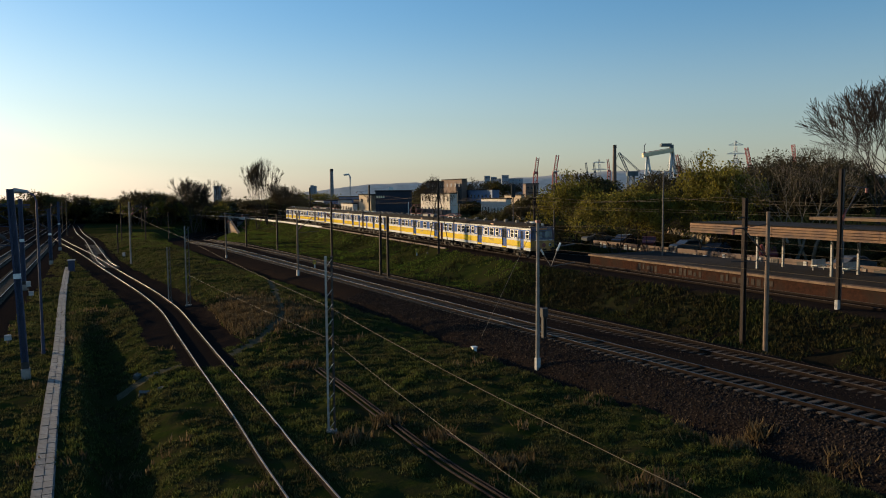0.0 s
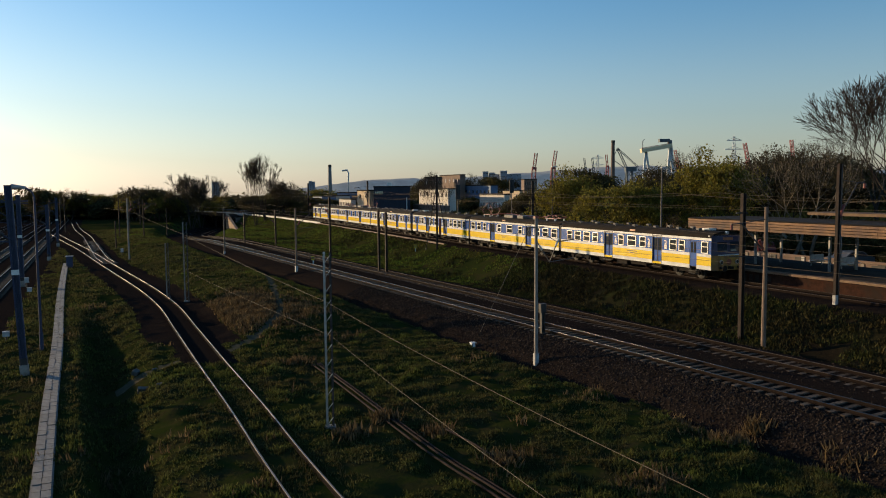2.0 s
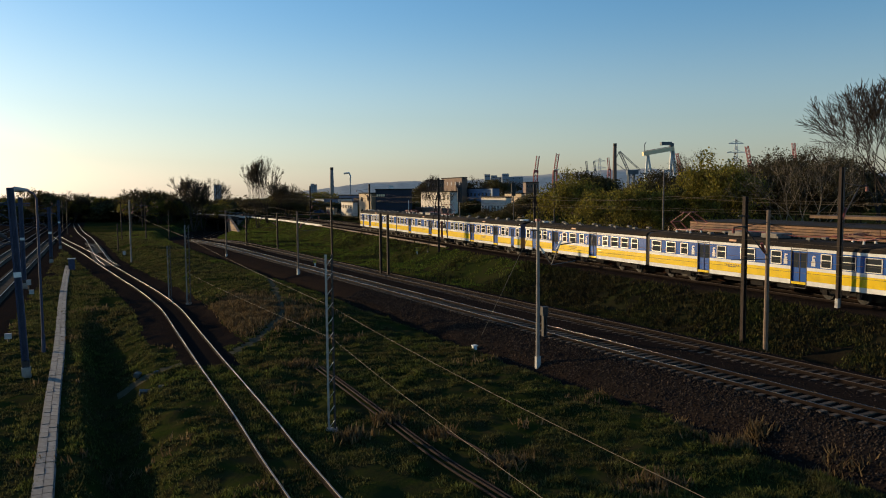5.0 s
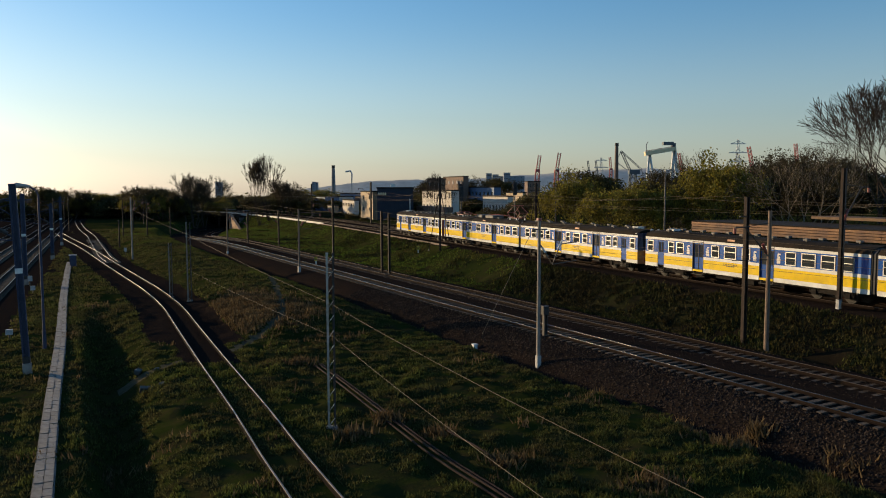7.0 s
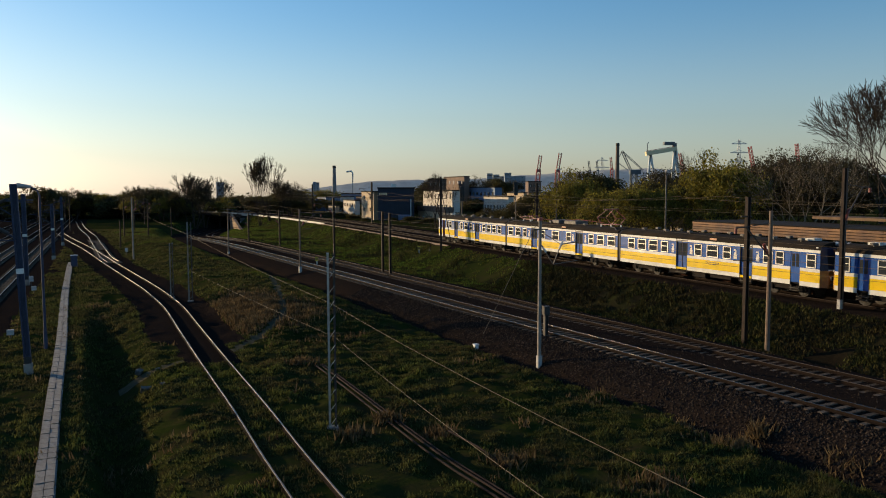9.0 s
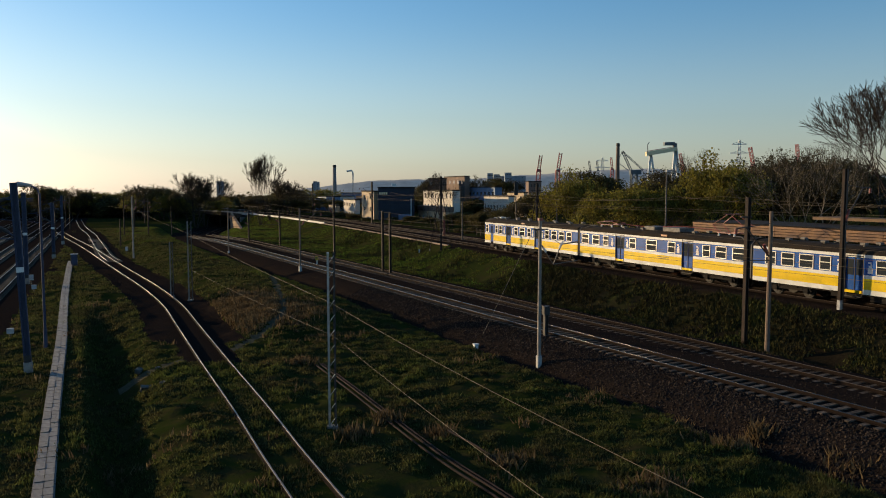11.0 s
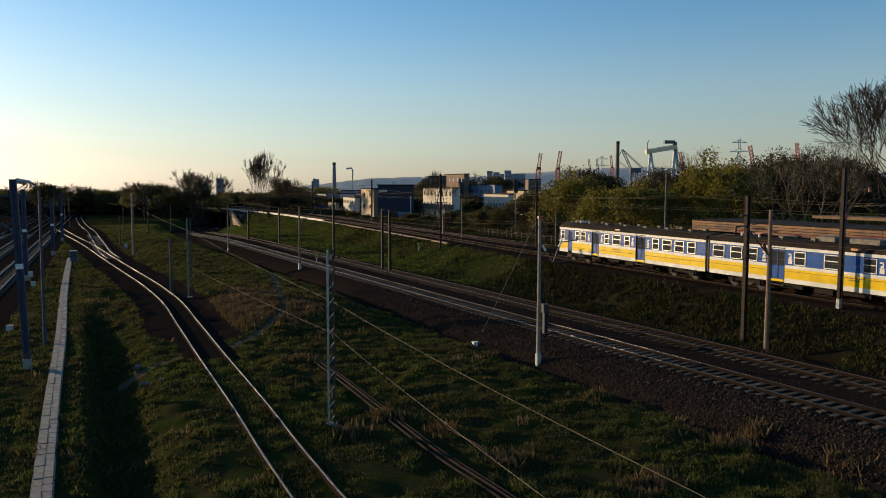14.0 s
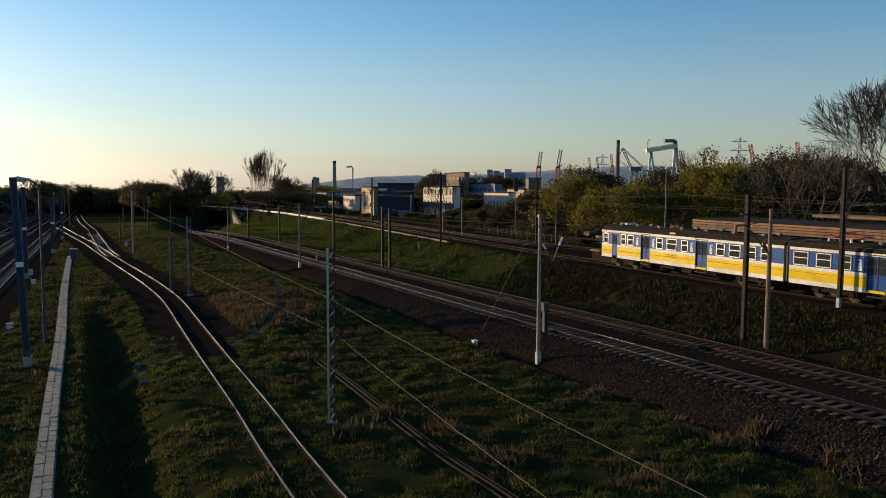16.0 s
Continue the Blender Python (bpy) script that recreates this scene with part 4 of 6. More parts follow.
# left side: big blue mast, street lamp, yard masts
def blue_mast(x, y, h, w, label, arm):
    t = thing("catenary_mast", label, "catenary mast", Matrix.Translation((x, y, gz(x, y) - 0.05)) @ Matrix.Rotation(0.42, 4, "Z"), "blue catenary masts")
    for s in (-1, 1):
        part("channel", Geo().box((s * w * 0.42, 0, h / 2), (w * 0.22, w * 0.75, h)), M_BLUEMAST, t)
    k = int(h / 0.9)
    for i in range(k):
        part("lacing_bar", Geo().bar((-w * 0.4, -w * 0.33, h * i / k), (w * 0.4, -w * 0.33, h * (i + 1) / k), 0.06, 0.02), M_BLUEMAST, t)
    part("web", Geo().box((0, 0.02, h / 2), (w * 0.66, 0.03, h)), M_BLUEMAST, t)
    part("foot_block", Geo().box((0, 0, 0.3), (w * 1.3, w * 1.2, 0.7), cut=0.04), M_CONC2, t, "pale concrete foot")
    part("black_band", Geo().box((0, 0, 0.85), (w * 1.12, w * 0.9, 0.35)), M_DARK, t)
    part("number_plate", Geo().box((0, -w * 0.45, h * 0.55), (w * 1.1, 0.04, 0.28)), M_WHITE, t)
    if arm:
        b = part("bracket", Geo().chain([(0, 0, h - 3.0), (arm * 2.2, 0, h - 1.5), (arm * 3.0, 0, h - 1.55)], 0.05, 6).tube((0, 0, h - 0.7), (arm * 2.3, 0, h - 1.5), 0.03, 0.03, 5).tube((0, 0, h - 3.1), (arm * 3.1, 0, h - 2.7), 0.03, 0.03, 5), M_BLUEMAST, t)
        part("insulator", Geo().tube((arm * 0.4, 0, h - 2.7), (arm * 0.9, 0, h - 2.35), 0.11, 0.11, 8), M_DARK, b)
        part("insulator", Geo().tube((arm * 0.4, 0, h - 0.85), (arm * 0.8, 0, h - 1.0), 0.1, 0.1, 8), M_DARK, b)
        part("feeder_arm", Geo().bar((-0.9, 0, h - 0.9), (0.9, 0, h - 0.9), 0.08), M_BLUEMAST, b)
    return t


big = blue_mast(-22.98, 41.6, 10.55, 0.34, "tall blue grey laced steel catenary mast beside the cable trough", -1)
big.matrix_basis = big.matrix_basis @ Matrix.Rotation(radians(-1.9), 4, "Y")
blue_mast(-44.5, 81.0, 9.8, 0.4, "blue grey laced catenary mast in the rail yard", -1)
blue_mast(-56.95, 111.1, 8.2, 0.42, "blue grey laced catenary mast far along the yard", -1)
blue_mast(-70.0, 140.0, 9.0, 0.4, "blue grey laced catenary mast far along the yard", -1)
for x, y, h in ((-45.34, 111.2, 9.1), (-56.5, 133.2, 5.0), (-67, 160, 8.0), (-60, 155, 7.5), (-75, 185, 8.0), (-93, 190, 8.5), (-84, 165, 8.5), (-104, 210, 8.5), (-66, 185, 7), (-90, 230, 8)):
    q = pole(x, y, h, 0.13, M_CONC2 if h > 9 else M_MAST, "weathered post among the sidings", group="yard posts", name="yard_post")
    if h > 7:
        cantilever(q, h - 2.2, h - 0.8, 2.4, side=-1 if x < -80 else 1)

lamp = thing("street_lamp", "tall grey street lamp with a curved arm", "street lamp", Matrix.Translation((-25.44, 48.15, gz(-25.44, 48.15) - 0.05)))
part("post", Geo().tube((0, 0, 0), (0, 0, 1.2), 0.12, 0.12, 10).tube((0, 0, 1.2), (0, 0, 9.9), 0.09, 0.065, 10), M_BLUEMAST, lamp)
part("arm", Geo().chain([(0, 0, 9.8), (-0.12, 0, 10.15), (-0.4, 0, 10.32), (-0.85, 0, 10.36)], 0.05, 8), M_BLUEMAST, lamp)
hd = part("lamp_head", Geo().tube((-0.5, 0, 10.38), (-1.35, 0, 10.48), 0.1, 0.16, 10).tube((-1.35, 0, 10.48), (-1.5, 0, 10.48), 0.16, 0.07, 10), M_GREYBOX, lamp)
part("lens", Geo().box((-1.1, 0, 10.31), (0.5, 0.2, 0.06)), M_GLASS, hd)

# cable trough with lid slabs
TROUGH = spline(TROUGH_PTS, 8)
tr = thing("cable_trough", "pale concrete cable trough with two rows of lid slabs", "cable trough", kind="structure")
base = [(x, y, gz(x, y) + 0.02) for x, y in TROUGH]
part("trough_bed", Geo().sweep(base, [(-0.35, -0.3), (0.35, -0.3), (0.35, 0.06), (-0.35, 0.06)]), M_CONC, tr)
SLABS = [Geo().box((0, 0, 0), (0.60, 0.29, 0.09), cut=0.015).mesh("lid_slab", M_CONC), Geo().box((0, 0, 0), (0.62, 0.295, 0.09), cut=0.02).mesh("lid_slab", M_CONC)]
for i, (p, a) in enumerate(resample([(x, y, gz(x, y) + 0.125) for x, y in TROUGH], 0.66)):
    for s in (-1, 1):
        part("lid_slab", SLABS[(i + (s > 0)) % 2], None, tr, at=Matrix.Translation((p.x - math.sin(a) * s * 0.155, p.y + math.cos(a) * s * 0.155, p.z + random.uniform(-.012, .012))) @ Matrix.Rotation(a + random.uniform(-.03, .03), 4, "Z") @ Matrix.Rotation(random.uniform(-.02, .02), 4, "X"))

# a pair of old signal pipes in the grass
M_PIPE = mat("rusty_pipe", (0.040, 0.026, 0.020), (0.022, 0.015, 0.012), 2, 0.9, bump=0.3, spec=0.1)
for d in (-0.30, -0.12, 0.16):
    pp = offset_path([(x, y, FIELD + 0.13 - 0.1 * abs(d)) for x, y in spline(PIPES, 12)], d)
    g = Geo().sweep(pp, [(math.cos(k) * 0.045, math.sin(k) * 0.045) for k in np.linspace(0, 2 * math.pi, 7)[:-1]])
    o = part("signal_pipe", g, M_PIPE, None)
    tagged(o, "rusty signal pipe lying in the rough grass", "pipe", "signal pipes")


# broken pipe and lumps of old concrete in the grass
o = part("signal_pipe", Geo().chain([(0.2, 30.6, FIELD + 0.2), (1.3, 28.6, FIELD + 0.22), (2.3, 26.8, FIELD + 0.1)], 0.04, 6), M_PIPE, None)
tagged(o, "broken length of rusty pipe among dry tufts", "pipe", "signal pipes")
M_LUMP = mat("dirty_concrete_lump", (0.10, 0.09, 0.075), (0.05, 0.045, 0.035), 4, 0.95, bump=0.6, c3=(0.03, 0.035, 0.015), scale3=1.0)
rk = random.Random(17)
for x, y, w in ((-17.6, 43.4, 0.6), (-15.6, 39.4, 0.6), (-14.9, 39.8, 0.35), (-16.3, 42.9, 0.3)):
    g = Geo().box((0, 0, 0), (w, w * 0.6, w * 0.45), cut=w * 0.1)
    g.v = [(a + rk.uniform(-.06, .06) * w, b + rk.uniform(-.06, .06) * w, c + rk.uniform(-.08, .08) * w) for a, b, c in g.v]
    o = part("concrete_lump", g, M_LUMP, None, at=Matrix.Translation((x, y, gz(x, y) + w * 0.16)) @ Matrix.Rotation(rk.uniform(0, 3), 4, "Z") @ Matrix.Rotation(0.2, 4, "X"))
    tagged(o, "broken lump of pale concrete in the grass", "rubble", "concrete lumps")


# wires
def wire(pts, r, label, sag=0.0):
    out = []
    for a, b in zip(pts, pts[1:]):
        a, b = Vector(a), Vector(b)
        n = 10
        for i in range(n):
            t = i / n
            p = a.lerp(b, t)
            p.z -= sag * 4 * t * (1 - t)
            out.append(p)
    out.append(Vector(pts[-1]))
    o = part("overhead_wire", Geo().chain(out, r, 4), M_WIRE, None)
    tagged(o, label, "wire", "overhead wires")


wire([(-57, 130, 6.2), (-45.3, 111.2, 6.4), (-22.95, 68.5, 5.1), (-4.66, 31.44, 4.35), (3.95, 11.4, 4.35), (8, 2, 4.5)], 0.007, "thin line wire strung over the meadow", 0.12)
wire([(-22.95, 68.5, 1.9), (-4.55, 31.44, 2.95), (2.2, 10.2, 4.2), (5, 2, 4.6)], 0.006, "thin line wire strung over the meadow", 0.1)
wire([(2.6, 49.4, -0.4), (7.3, 60.0, 6.3)], 0.02, "thin guy wire beside the main tracks")
for v in (V_A, V_B):
    pts = [(*xy(u, v + bend(u)), 5.35 + drop(u)) for u in np.arange(-40, 200, 40.0)]
    wire(pts, 0.008, "contact wire above a main track")
    wire([(x, y, z + 1.35) for x, y, z in pts], 0.007, "catenary wire above a main track", 0.5)
for off in (0.0, 5.0):
    pts = [(*line_at(s, off), RZ + 5.45) for s in np.arange(-200, 110, 30.0)]
    wire(pts, 0.009, "contact wire above the raised line")
    wire([(x, y, z + 1.2) for x, y, z in pts], 0.012, "catenary wire above the raised line", 0.5)
for w in (-9.9, -14.1, -18.4):
    pts = [(w * 0.913 - q * 0.408, w * 0.408 + q * 0.913, 4.6) for q in np.arange(20, 260, 40.0)]
    wire(pts, 0.012, "contact wire above the rail yard")
    wire([(x, y, z + 1.3) for x, y, z in pts], 0.012, "catenary wire above the rail yard", 0.4)

# ---------------- platform ----------------
M_ASPH = mat("worn_platform_asphalt", (0.040, 0.033, 0.028), (0.026, 0.021, 0.018), 2.0, 0.95, bump=0.4, c3=(0.05, 0.04, 0.032), scale3=0.3, spec=0.1)
M_COPE = mat("platform_edge_concrete", (0.22, 0.145, 0.085), (0.14, 0.09, 0.055), 1.5, 0.8, bump=0.4, c3=(0.16, 0.10, 0.07), scale3=0.5, rand=0.15, spec=0.1)
M_BRICKW = mat("stained_brick_wall", (0.05, 0.024, 0.016), (0.03, 0.016, 0.012), 4, 0.9, bump=0.5, c3=(0.03, 0.022, 0.018), scale3=0.7, spec=0.0)
M_BOARD = mat("varnished_roof_boards", (0.19, 0.092, 0.033), (0.115, 0.052, 0.024), 1.2, 0.75, bump=0.2, c3=(0.07, 0.032, 0.02), scale3=0.7, rand=0.35)
M_TAR = mat("tar_roof", (0.035, 0.030, 0.027), (0.022, 0.019, 0.017), 2, 0.95, bump=0.3, spec=0.1)
M_POST = mat("grey_painted_steel", (0.24, 0.23, 0.22), (0.16, 0.15, 0.14), 2, 0.55)

plat = thing("platform", "station platform with stained concrete edge and worn asphalt", "platform", kind="structure")
S0, S1 = 25.0, 140.0
ss = list(np.arange(S0, S1, 3.0))
mid = [(*line_at(s, 6.3), 0.0) for s in ss]
part("platform_top", Geo().sweep(mid, [(-4.35, DECK - 0.02), (-4.35, DECK - 0.2), (4.35, DECK - 0.2), (4.35, DECK - 0.02)]), M_ASPH, plat)
part("platform_wall", Geo().sweep(mid, [(-4.3, 1.1), (-4.3, DECK - 0.21), (4.3, DECK - 0.21), (4.3, 1.1)]), M_BRICKW, plat)
for i, s in enumerate(np.arange(S0, 90, 1.5)):
    a, b = line_at(s, 1.72), line_at(s + 1.5, 1.72)
    yaw = math.atan2(b[1] - a[1], b[0] - a[0])
    part("edge_slab", Geo().box(((a[0] + b[0]) / 2 + math.cos(heading(s)) * 0.3, (a[1] + b[1]) / 2 + math.sin(heading(s)) * 0.3, DECK - 0.07 + random.uniform(-.008, .008)), (1.485, 0.62, 0.17), yaw, cut=0.012), M_COPE, plat)
rnd = random.Random(5)
for i in range(26):
    s = 33 + i * 0.62 + rnd.uniform(-0.1, 0.1)
    if i in (5, 6, 14, 15, 16):
        continue
    x, y = line_at(s, 1.985)
    o = part("faded_lettering", Geo().box((x, y, DECK - 0.62 + rnd.uniform(-.05, .05)), (rnd.uniform(.25, .45), 0.02, rnd.uniform(.3, .6)), heading(s) - math.pi / 2), M_MAST, plat)

can = thing("platform_canopy", "long platform canopy with orange brown boarded fascia on grey posts", "canopy")
cs = list(np.arange(38.0, 132.0, 3.0))
cmid = [(*line_at(s, 6.6), 0.0) for s in cs]
part("roof", Geo().sweep(cmid, [(-3.0, 6.22), (-3.05, 6.30), (3.05, 6.30), (3.0, 6.22)]), M_TAR, can)
part("soffit", Geo().sweep(cmid, [(-2.7, 5.55), (-2.7, 5.62), (2.7, 5.62), (2.7, 5.55)]), M_BOARD, can)
for k in range(4):
    z = 5.42 + k * 0.205
    for sgn in (-1, 1):
        for i in range(0, len(cs) - 4, 3):
            pth = [(*line_at(s, 6.6 + sgn * (3.02 + 0.02 * (k % 2))), 0.0) for s in np.linspace(cs[i], cs[i + 3] - 0.03, 5)]
            part("fascia_board", Geo().sweep(pth, [(-0.02, z), (-0.02, z + 0.165), (0.02, z + 0.165), (0.02, z)]), M_BOARD, can)
a, b = line_at(38.0, 3.6), line_at(38.0, 9.6)
part("end_fascia", Geo().bar((a[0], a[1], 5.83), (b[0], b[1], 5.83), 0.05, 0.82), M_BOARD, can)
for s in np.arange(44.0, 128, 7.0):
    for off in (5.3, 8.2):
        x, y = line_at(s, off)
        part("canopy_post", Geo().box((x, y, (DECK + 5.6) / 2), (0.16, 0.16, 5.6 - DECK), 0.3), M_POST, can)
up = thing("footbridge_roof", "thin pale roof slab above the platform canopy", "roof")
umid = [(*line_at(s, 10.2), 0.0) for s in np.arange(46, 130, 3.0)]
part("roof_slab", Geo().sweep(umid, [(-1.4, 6.62), (-1.4, 6.84), (1.4, 6.84), (1.4, 6.62)]), M_COPE, up)
for s in np.arange(48, 128, 10.0):
    x, y = line_at(s, 10.2)
    part("roof_post", Geo().box((x, y, (gz(x, y) + 6.7) / 2), (0.2, 0.2, 6.7 - gz(x, y)), 0.3), M_POST, up)
for s, off, w, h, m_, lab in ((60.3, 4.3, 0.9, 1.9, M_YEL, "yellow and white information board on the platform"), (50, 8.6, 1.9, 0.9, M_GREYBOX, "pale bench with backboard on the platform"), (47, 8.8, 1.6, 0.9, M_GREYBOX, "pale bench with backboard on the platform")):
    x, y = line_at(s, off)
    t = thing("platform_board" if h > 1 else "bench", lab, "board" if h > 1 else "bench", Matrix.Translation((x, y, DECK - 0.02)) @ Matrix.Rotation(-1.1 + 1.57, 4, "Z"))
    part("panel", Geo().box((0, 0, h * 0.62), (w, 0.08, h * 0.7)), m_, t)
    for e in (-1, 1):
        part("leg", Geo().box((e * w * 0.4, 0, h * 0.3), (0.07, 0.07, h * 0.62)), M_POST, t)
    if h < 1:
        part("seat", Geo().box((0, -0.25, 0.42), (w, 0.4, 0.06)), M_WHITE, t)
    else:
        part("white_panel", Geo().box((0, -0.05, h * 0.84), (w * 0.9, 0.03, h * 0.22)), M_WHITE, t)

# a row of low fence posts behind the second raised track
fp = thing("post_fence", "row of low stained fence posts with rails behind the tracks", "fence")
for i, s in enumerate(np.arange(-22.0, 24.0, 1.6)):
    x, y = line_at(s, 10.5 + 0.15 * max(0.0, s))
    part("fence_post", Geo().box((x, y, gz(x, y) + 0.5), (0.12, 0.12, 1.1 + 0.15 * (i % 3)), heading(s)), M_MAST, fp)
for dz in (0.45, 0.85):
    part("fence_rail", Geo().chain([(*line_at(s, 10.5 + 0.15 * max(0.0, s)), RZ - 0.2 + dz) for s in np.arange(-22.0, 23.0, 3.2)], 0.03, 5), M_MAST, fp)

# far bridge with abutments where the raised line crosses the main tracks
br = thing("rail_bridge", "low steel railway bridge with pale parapet on concrete abutments", "bridge", kind="structure")
bs = list(np.arange(-292, -70, 4.0))
part("parapet", Geo().sweep([(*line_at(s, -2.75), 0.0) for s in bs], [(-0.1, RZ - 0.6), (-0.1, RZ + 0.12), (0.1, RZ + 0.12), (0.1, RZ - 0.6)]), M_GREYBOX, br, "pale parapet along the raised line")
part("kerb", Geo().sweep([(*line_at(s, -2.75), 0.0) for s in np.arange(-74, 0, 4.0)], [(-0.12, RZ - 0.5), (-0.12, RZ - 0.1), (0.12, RZ - 0.1), (0.12, RZ - 0.5)]), M_RUSTC, br, "low stained concrete kerb along the raised line")
part("handrail", Geo().chain([(*line_at(s, -2.75), RZ + 1.0) for s in bs if s < -140], 0.05, 5), M_POST, br)
for s in [b for b in bs[::2] if b < -140]:
    x, y = line_at(s, -2.75)
    part("rail_post", Geo().tube((x, y, RZ), (x, y, RZ + 1.0), 0.04, 0.04, 5), M_POST, br)
part("girder", Geo().sweep([(*line_at(s, 2.0), 0.0) for s in np.arange(-214, -150, 6.0)], [(-5, RZ - 1.3), (-5, RZ - 0.25), (5, RZ - 0.25), (5, RZ - 1.3)]), M_MAST, br)
for s in (-155, -208):
    a, b = line_at(s, -2.9), line_at(s, 8)
    part("abutment", Geo().bar((a[0], a[1], -1.2), (b[0], b[1], -1.2), 1.6, 5.2), M_CONC, br)
a, b = (-66.5, 238.0), (-49.5, 188.0)
part("wing_wall", Geo().add([(a[0], a[1], -4.5), (b[0], b[1], -4.5), (b[0], b[1], -1.6), (a[0], a[1], 2.0), (a[0] + .6, a[1] + .3, -4.5), (b[0] + .6, b[1] + .3, -4.5), (b[0] + .6, b[1] + .3, -1.6), (a[0] + .6, a[1] + .3, 2.0)], [(0, 1, 2, 3), (4, 7, 6, 5), (0, 3, 7, 4), (1, 5, 6, 2), (3, 2, 6, 7), (0, 4, 5, 1)]), M_COPE, br, "sloping pale concrete wing wall")


# ---------------- far buildings ----------------
M_NAVY = mat("dark_blue_cladding", (0.014, 0.02, 0.036), (0.010, 0.014, 0.026), 0.6, 0.7, bump=0.1)
M_TAN = mat("tan_render", (0.44, 0.33, 0.21), (0.34, 0.25, 0.16), 0.6, 0.85, bump=0.2)
M_PALE = mat("pale_render", (0.56, 0.50, 0.42), (0.44, 0.39, 0.33), 0.5, 0.85, bump=0.2)
M_SKYB = mat("sky_blue_cladding", (0.10, 0.155, 0.25), (0.075, 0.12, 0.20), 0.5, 0.7)
M_BROWNB = mat("brown_brick", (0.17, 0.11, 0.08), (0.12, 0.08, 0.06), 0.8, 0.9, bump=0.2)
# hill colours are paled to grey to carry distance haze
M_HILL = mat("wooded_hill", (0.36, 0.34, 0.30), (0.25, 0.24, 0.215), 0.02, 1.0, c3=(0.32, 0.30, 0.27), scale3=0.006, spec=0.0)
M_FARG = mat("far_grey_blue_render", (0.28, 0.30, 0.33), (0.20, 0.22, 0.25), 0.05, 0.9)
M_CHIM = mat("chimney_concrete", (0.24, 0.22, 0.21), (0.18, 0.165, 0.16), 0.2, 0.9)
M_CRED = mat("red_crane_paint", (0.36, 0.075, 0.06), (0.28, 0.06, 0.05), 0.2, 0.6)
M_CYEL = mat("cream_crane_paint", (0.80, 0.64, 0.38), (0.70, 0.56, 0.34), 0.2, 0.6)
M_CGRN = mat("grey_green_crane_paint", (0.10, 0.12, 0.13), (0.07, 0.085, 0.095), 0.2, 0.6)
M_STEELW = mat("pale_steel", (0.62, 0.60, 0.56), (0.5, 0.48, 0.45), 0.4, 0.5)


def building(x0, x1, y, depth, z0, z1, m, label, rows=0, cols=0, roof=M_TAR, turn=0.0, win=(1.1, 1.2), parapet=0.3, name="building"):
    """A block with window openings on the side that faces the tracks, and a flat roof."""
    w, h = x1 - x0, z1 - z0
    t = thing(name, label, "building", Matrix.Translation(((x0 + x1) / 2, y, z0)) @ Matrix.Rotation(turn, 4, "Z"), "buildings")
    part("wall", Geo().box((0, depth / 2, h / 2), (w, depth, h)), m, t)
    part("roof", Geo().box((0, depth / 2, h + parapet / 2), (w + 0.3, depth + 0.3, parapet)), roof, t)
    for r in range(rows):
        for c in range(cols):
            cx = -w / 2 + w * (c + 0.5) / cols
            cz = h * (r + 0.55) / rows
            o = part("window", Geo().box((cx, 0.0, cz), (win[0], 0.10, win[1])), M_GLASS, t)
            part("sill", Geo().box((cx, -0.08, cz - win[1] / 2 - 0.06), (win[0] + 0.2, 0.18, 0.08)), m, o)
            part("mullion", Geo().box((cx, -0.06, cz), (0.07, 0.05, win[1])), M_PALE, o)
    return t


def place(a, b, depth, m, label, lit=False, **k):
    """A building between its lower left and upper right corner; lit turns its front towards the evening sun."""
    if lit:
        w = b[0] - a[0]
        x = a[0] + 0.42 * w
        return building(x - 1.1 * w, x + 1.1 * w, a[1] + 0.4 * w, 0.22 * w, min(a[2], 1.0), b[2], m, label, turn=-1.2, **k)
    return building(a[0], b[0], a[1], depth, min(a[2], 1.0), b[2], m, label, **k)


navy = place((-16.0, 188, -0.2), (-7.1, 188, 9.4), 9, M_NAVY, "tall dark blue clad workshop hall", turn=0.09)
nh = 9.6
part("roof_sign", Geo().box((-0.6, 1.0, nh + 0.75), (1.1, 0.4, 0.7)), M_WHITE, navy)
for k in range(4):
    part("sign_letter", Geo().box((-4.0 + k * 0.52, -0.06, nh - 1.3), (0.4, 0.06, 0.55)), M_CYEL, navy)
for k in range(7):
    part("cladding_joint", Geo().box((0, -0.03, 1.1 + k * 1.1), (9.8, 0.04, 0.05)), M_DARK, navy)
part("service_pipe", Geo().tube((3.6, -0.2, 0), (3.6, -0.2, 7.0), 0.12, 0.12, 8), M_STEELW, navy)
part("gate", Geo().box((2.0, -0.04, 1.6), (3.0, 0.08, 3.2)), M_SKYB, navy)
place((-21.6, 194, -0.5), (-16.4, 194, 8.5), 10, M_TAN, "tan rendered workshop annex with wide windows", lit=True, rows=3, cols=2, win=(1.4, 0.9))
place((-32.0, 235, 0.1), (-25.4, 235, 5.8), 14, M_PALE, "long cream factory building with banded windows", lit=True, rows=2, cols=7, win=(0.9, 0.9))
place((-38.7, 250, 0.4), (-33.7, 250, 3.8), 12, M_TAN, "low tan factory shed", lit=True, rows=1, cols=3)
place((-22.9, 215, -0.3), (-19.1, 215, 7.2), 8, M_TAN, "tan stair tower beside the workshop", rows=3, cols=1)
place((-38.6, 290, 0.1), (-29.8, 290, 7.6), 14, M_SKYB, "blue clad industrial hall")
place((-5.9, 205, -0.3), (4.2, 205, 8.7), 14, M_PALE, "white apartment building with rows of windows", lit=True, rows=3, cols=8, win=(0.8, 1.2))
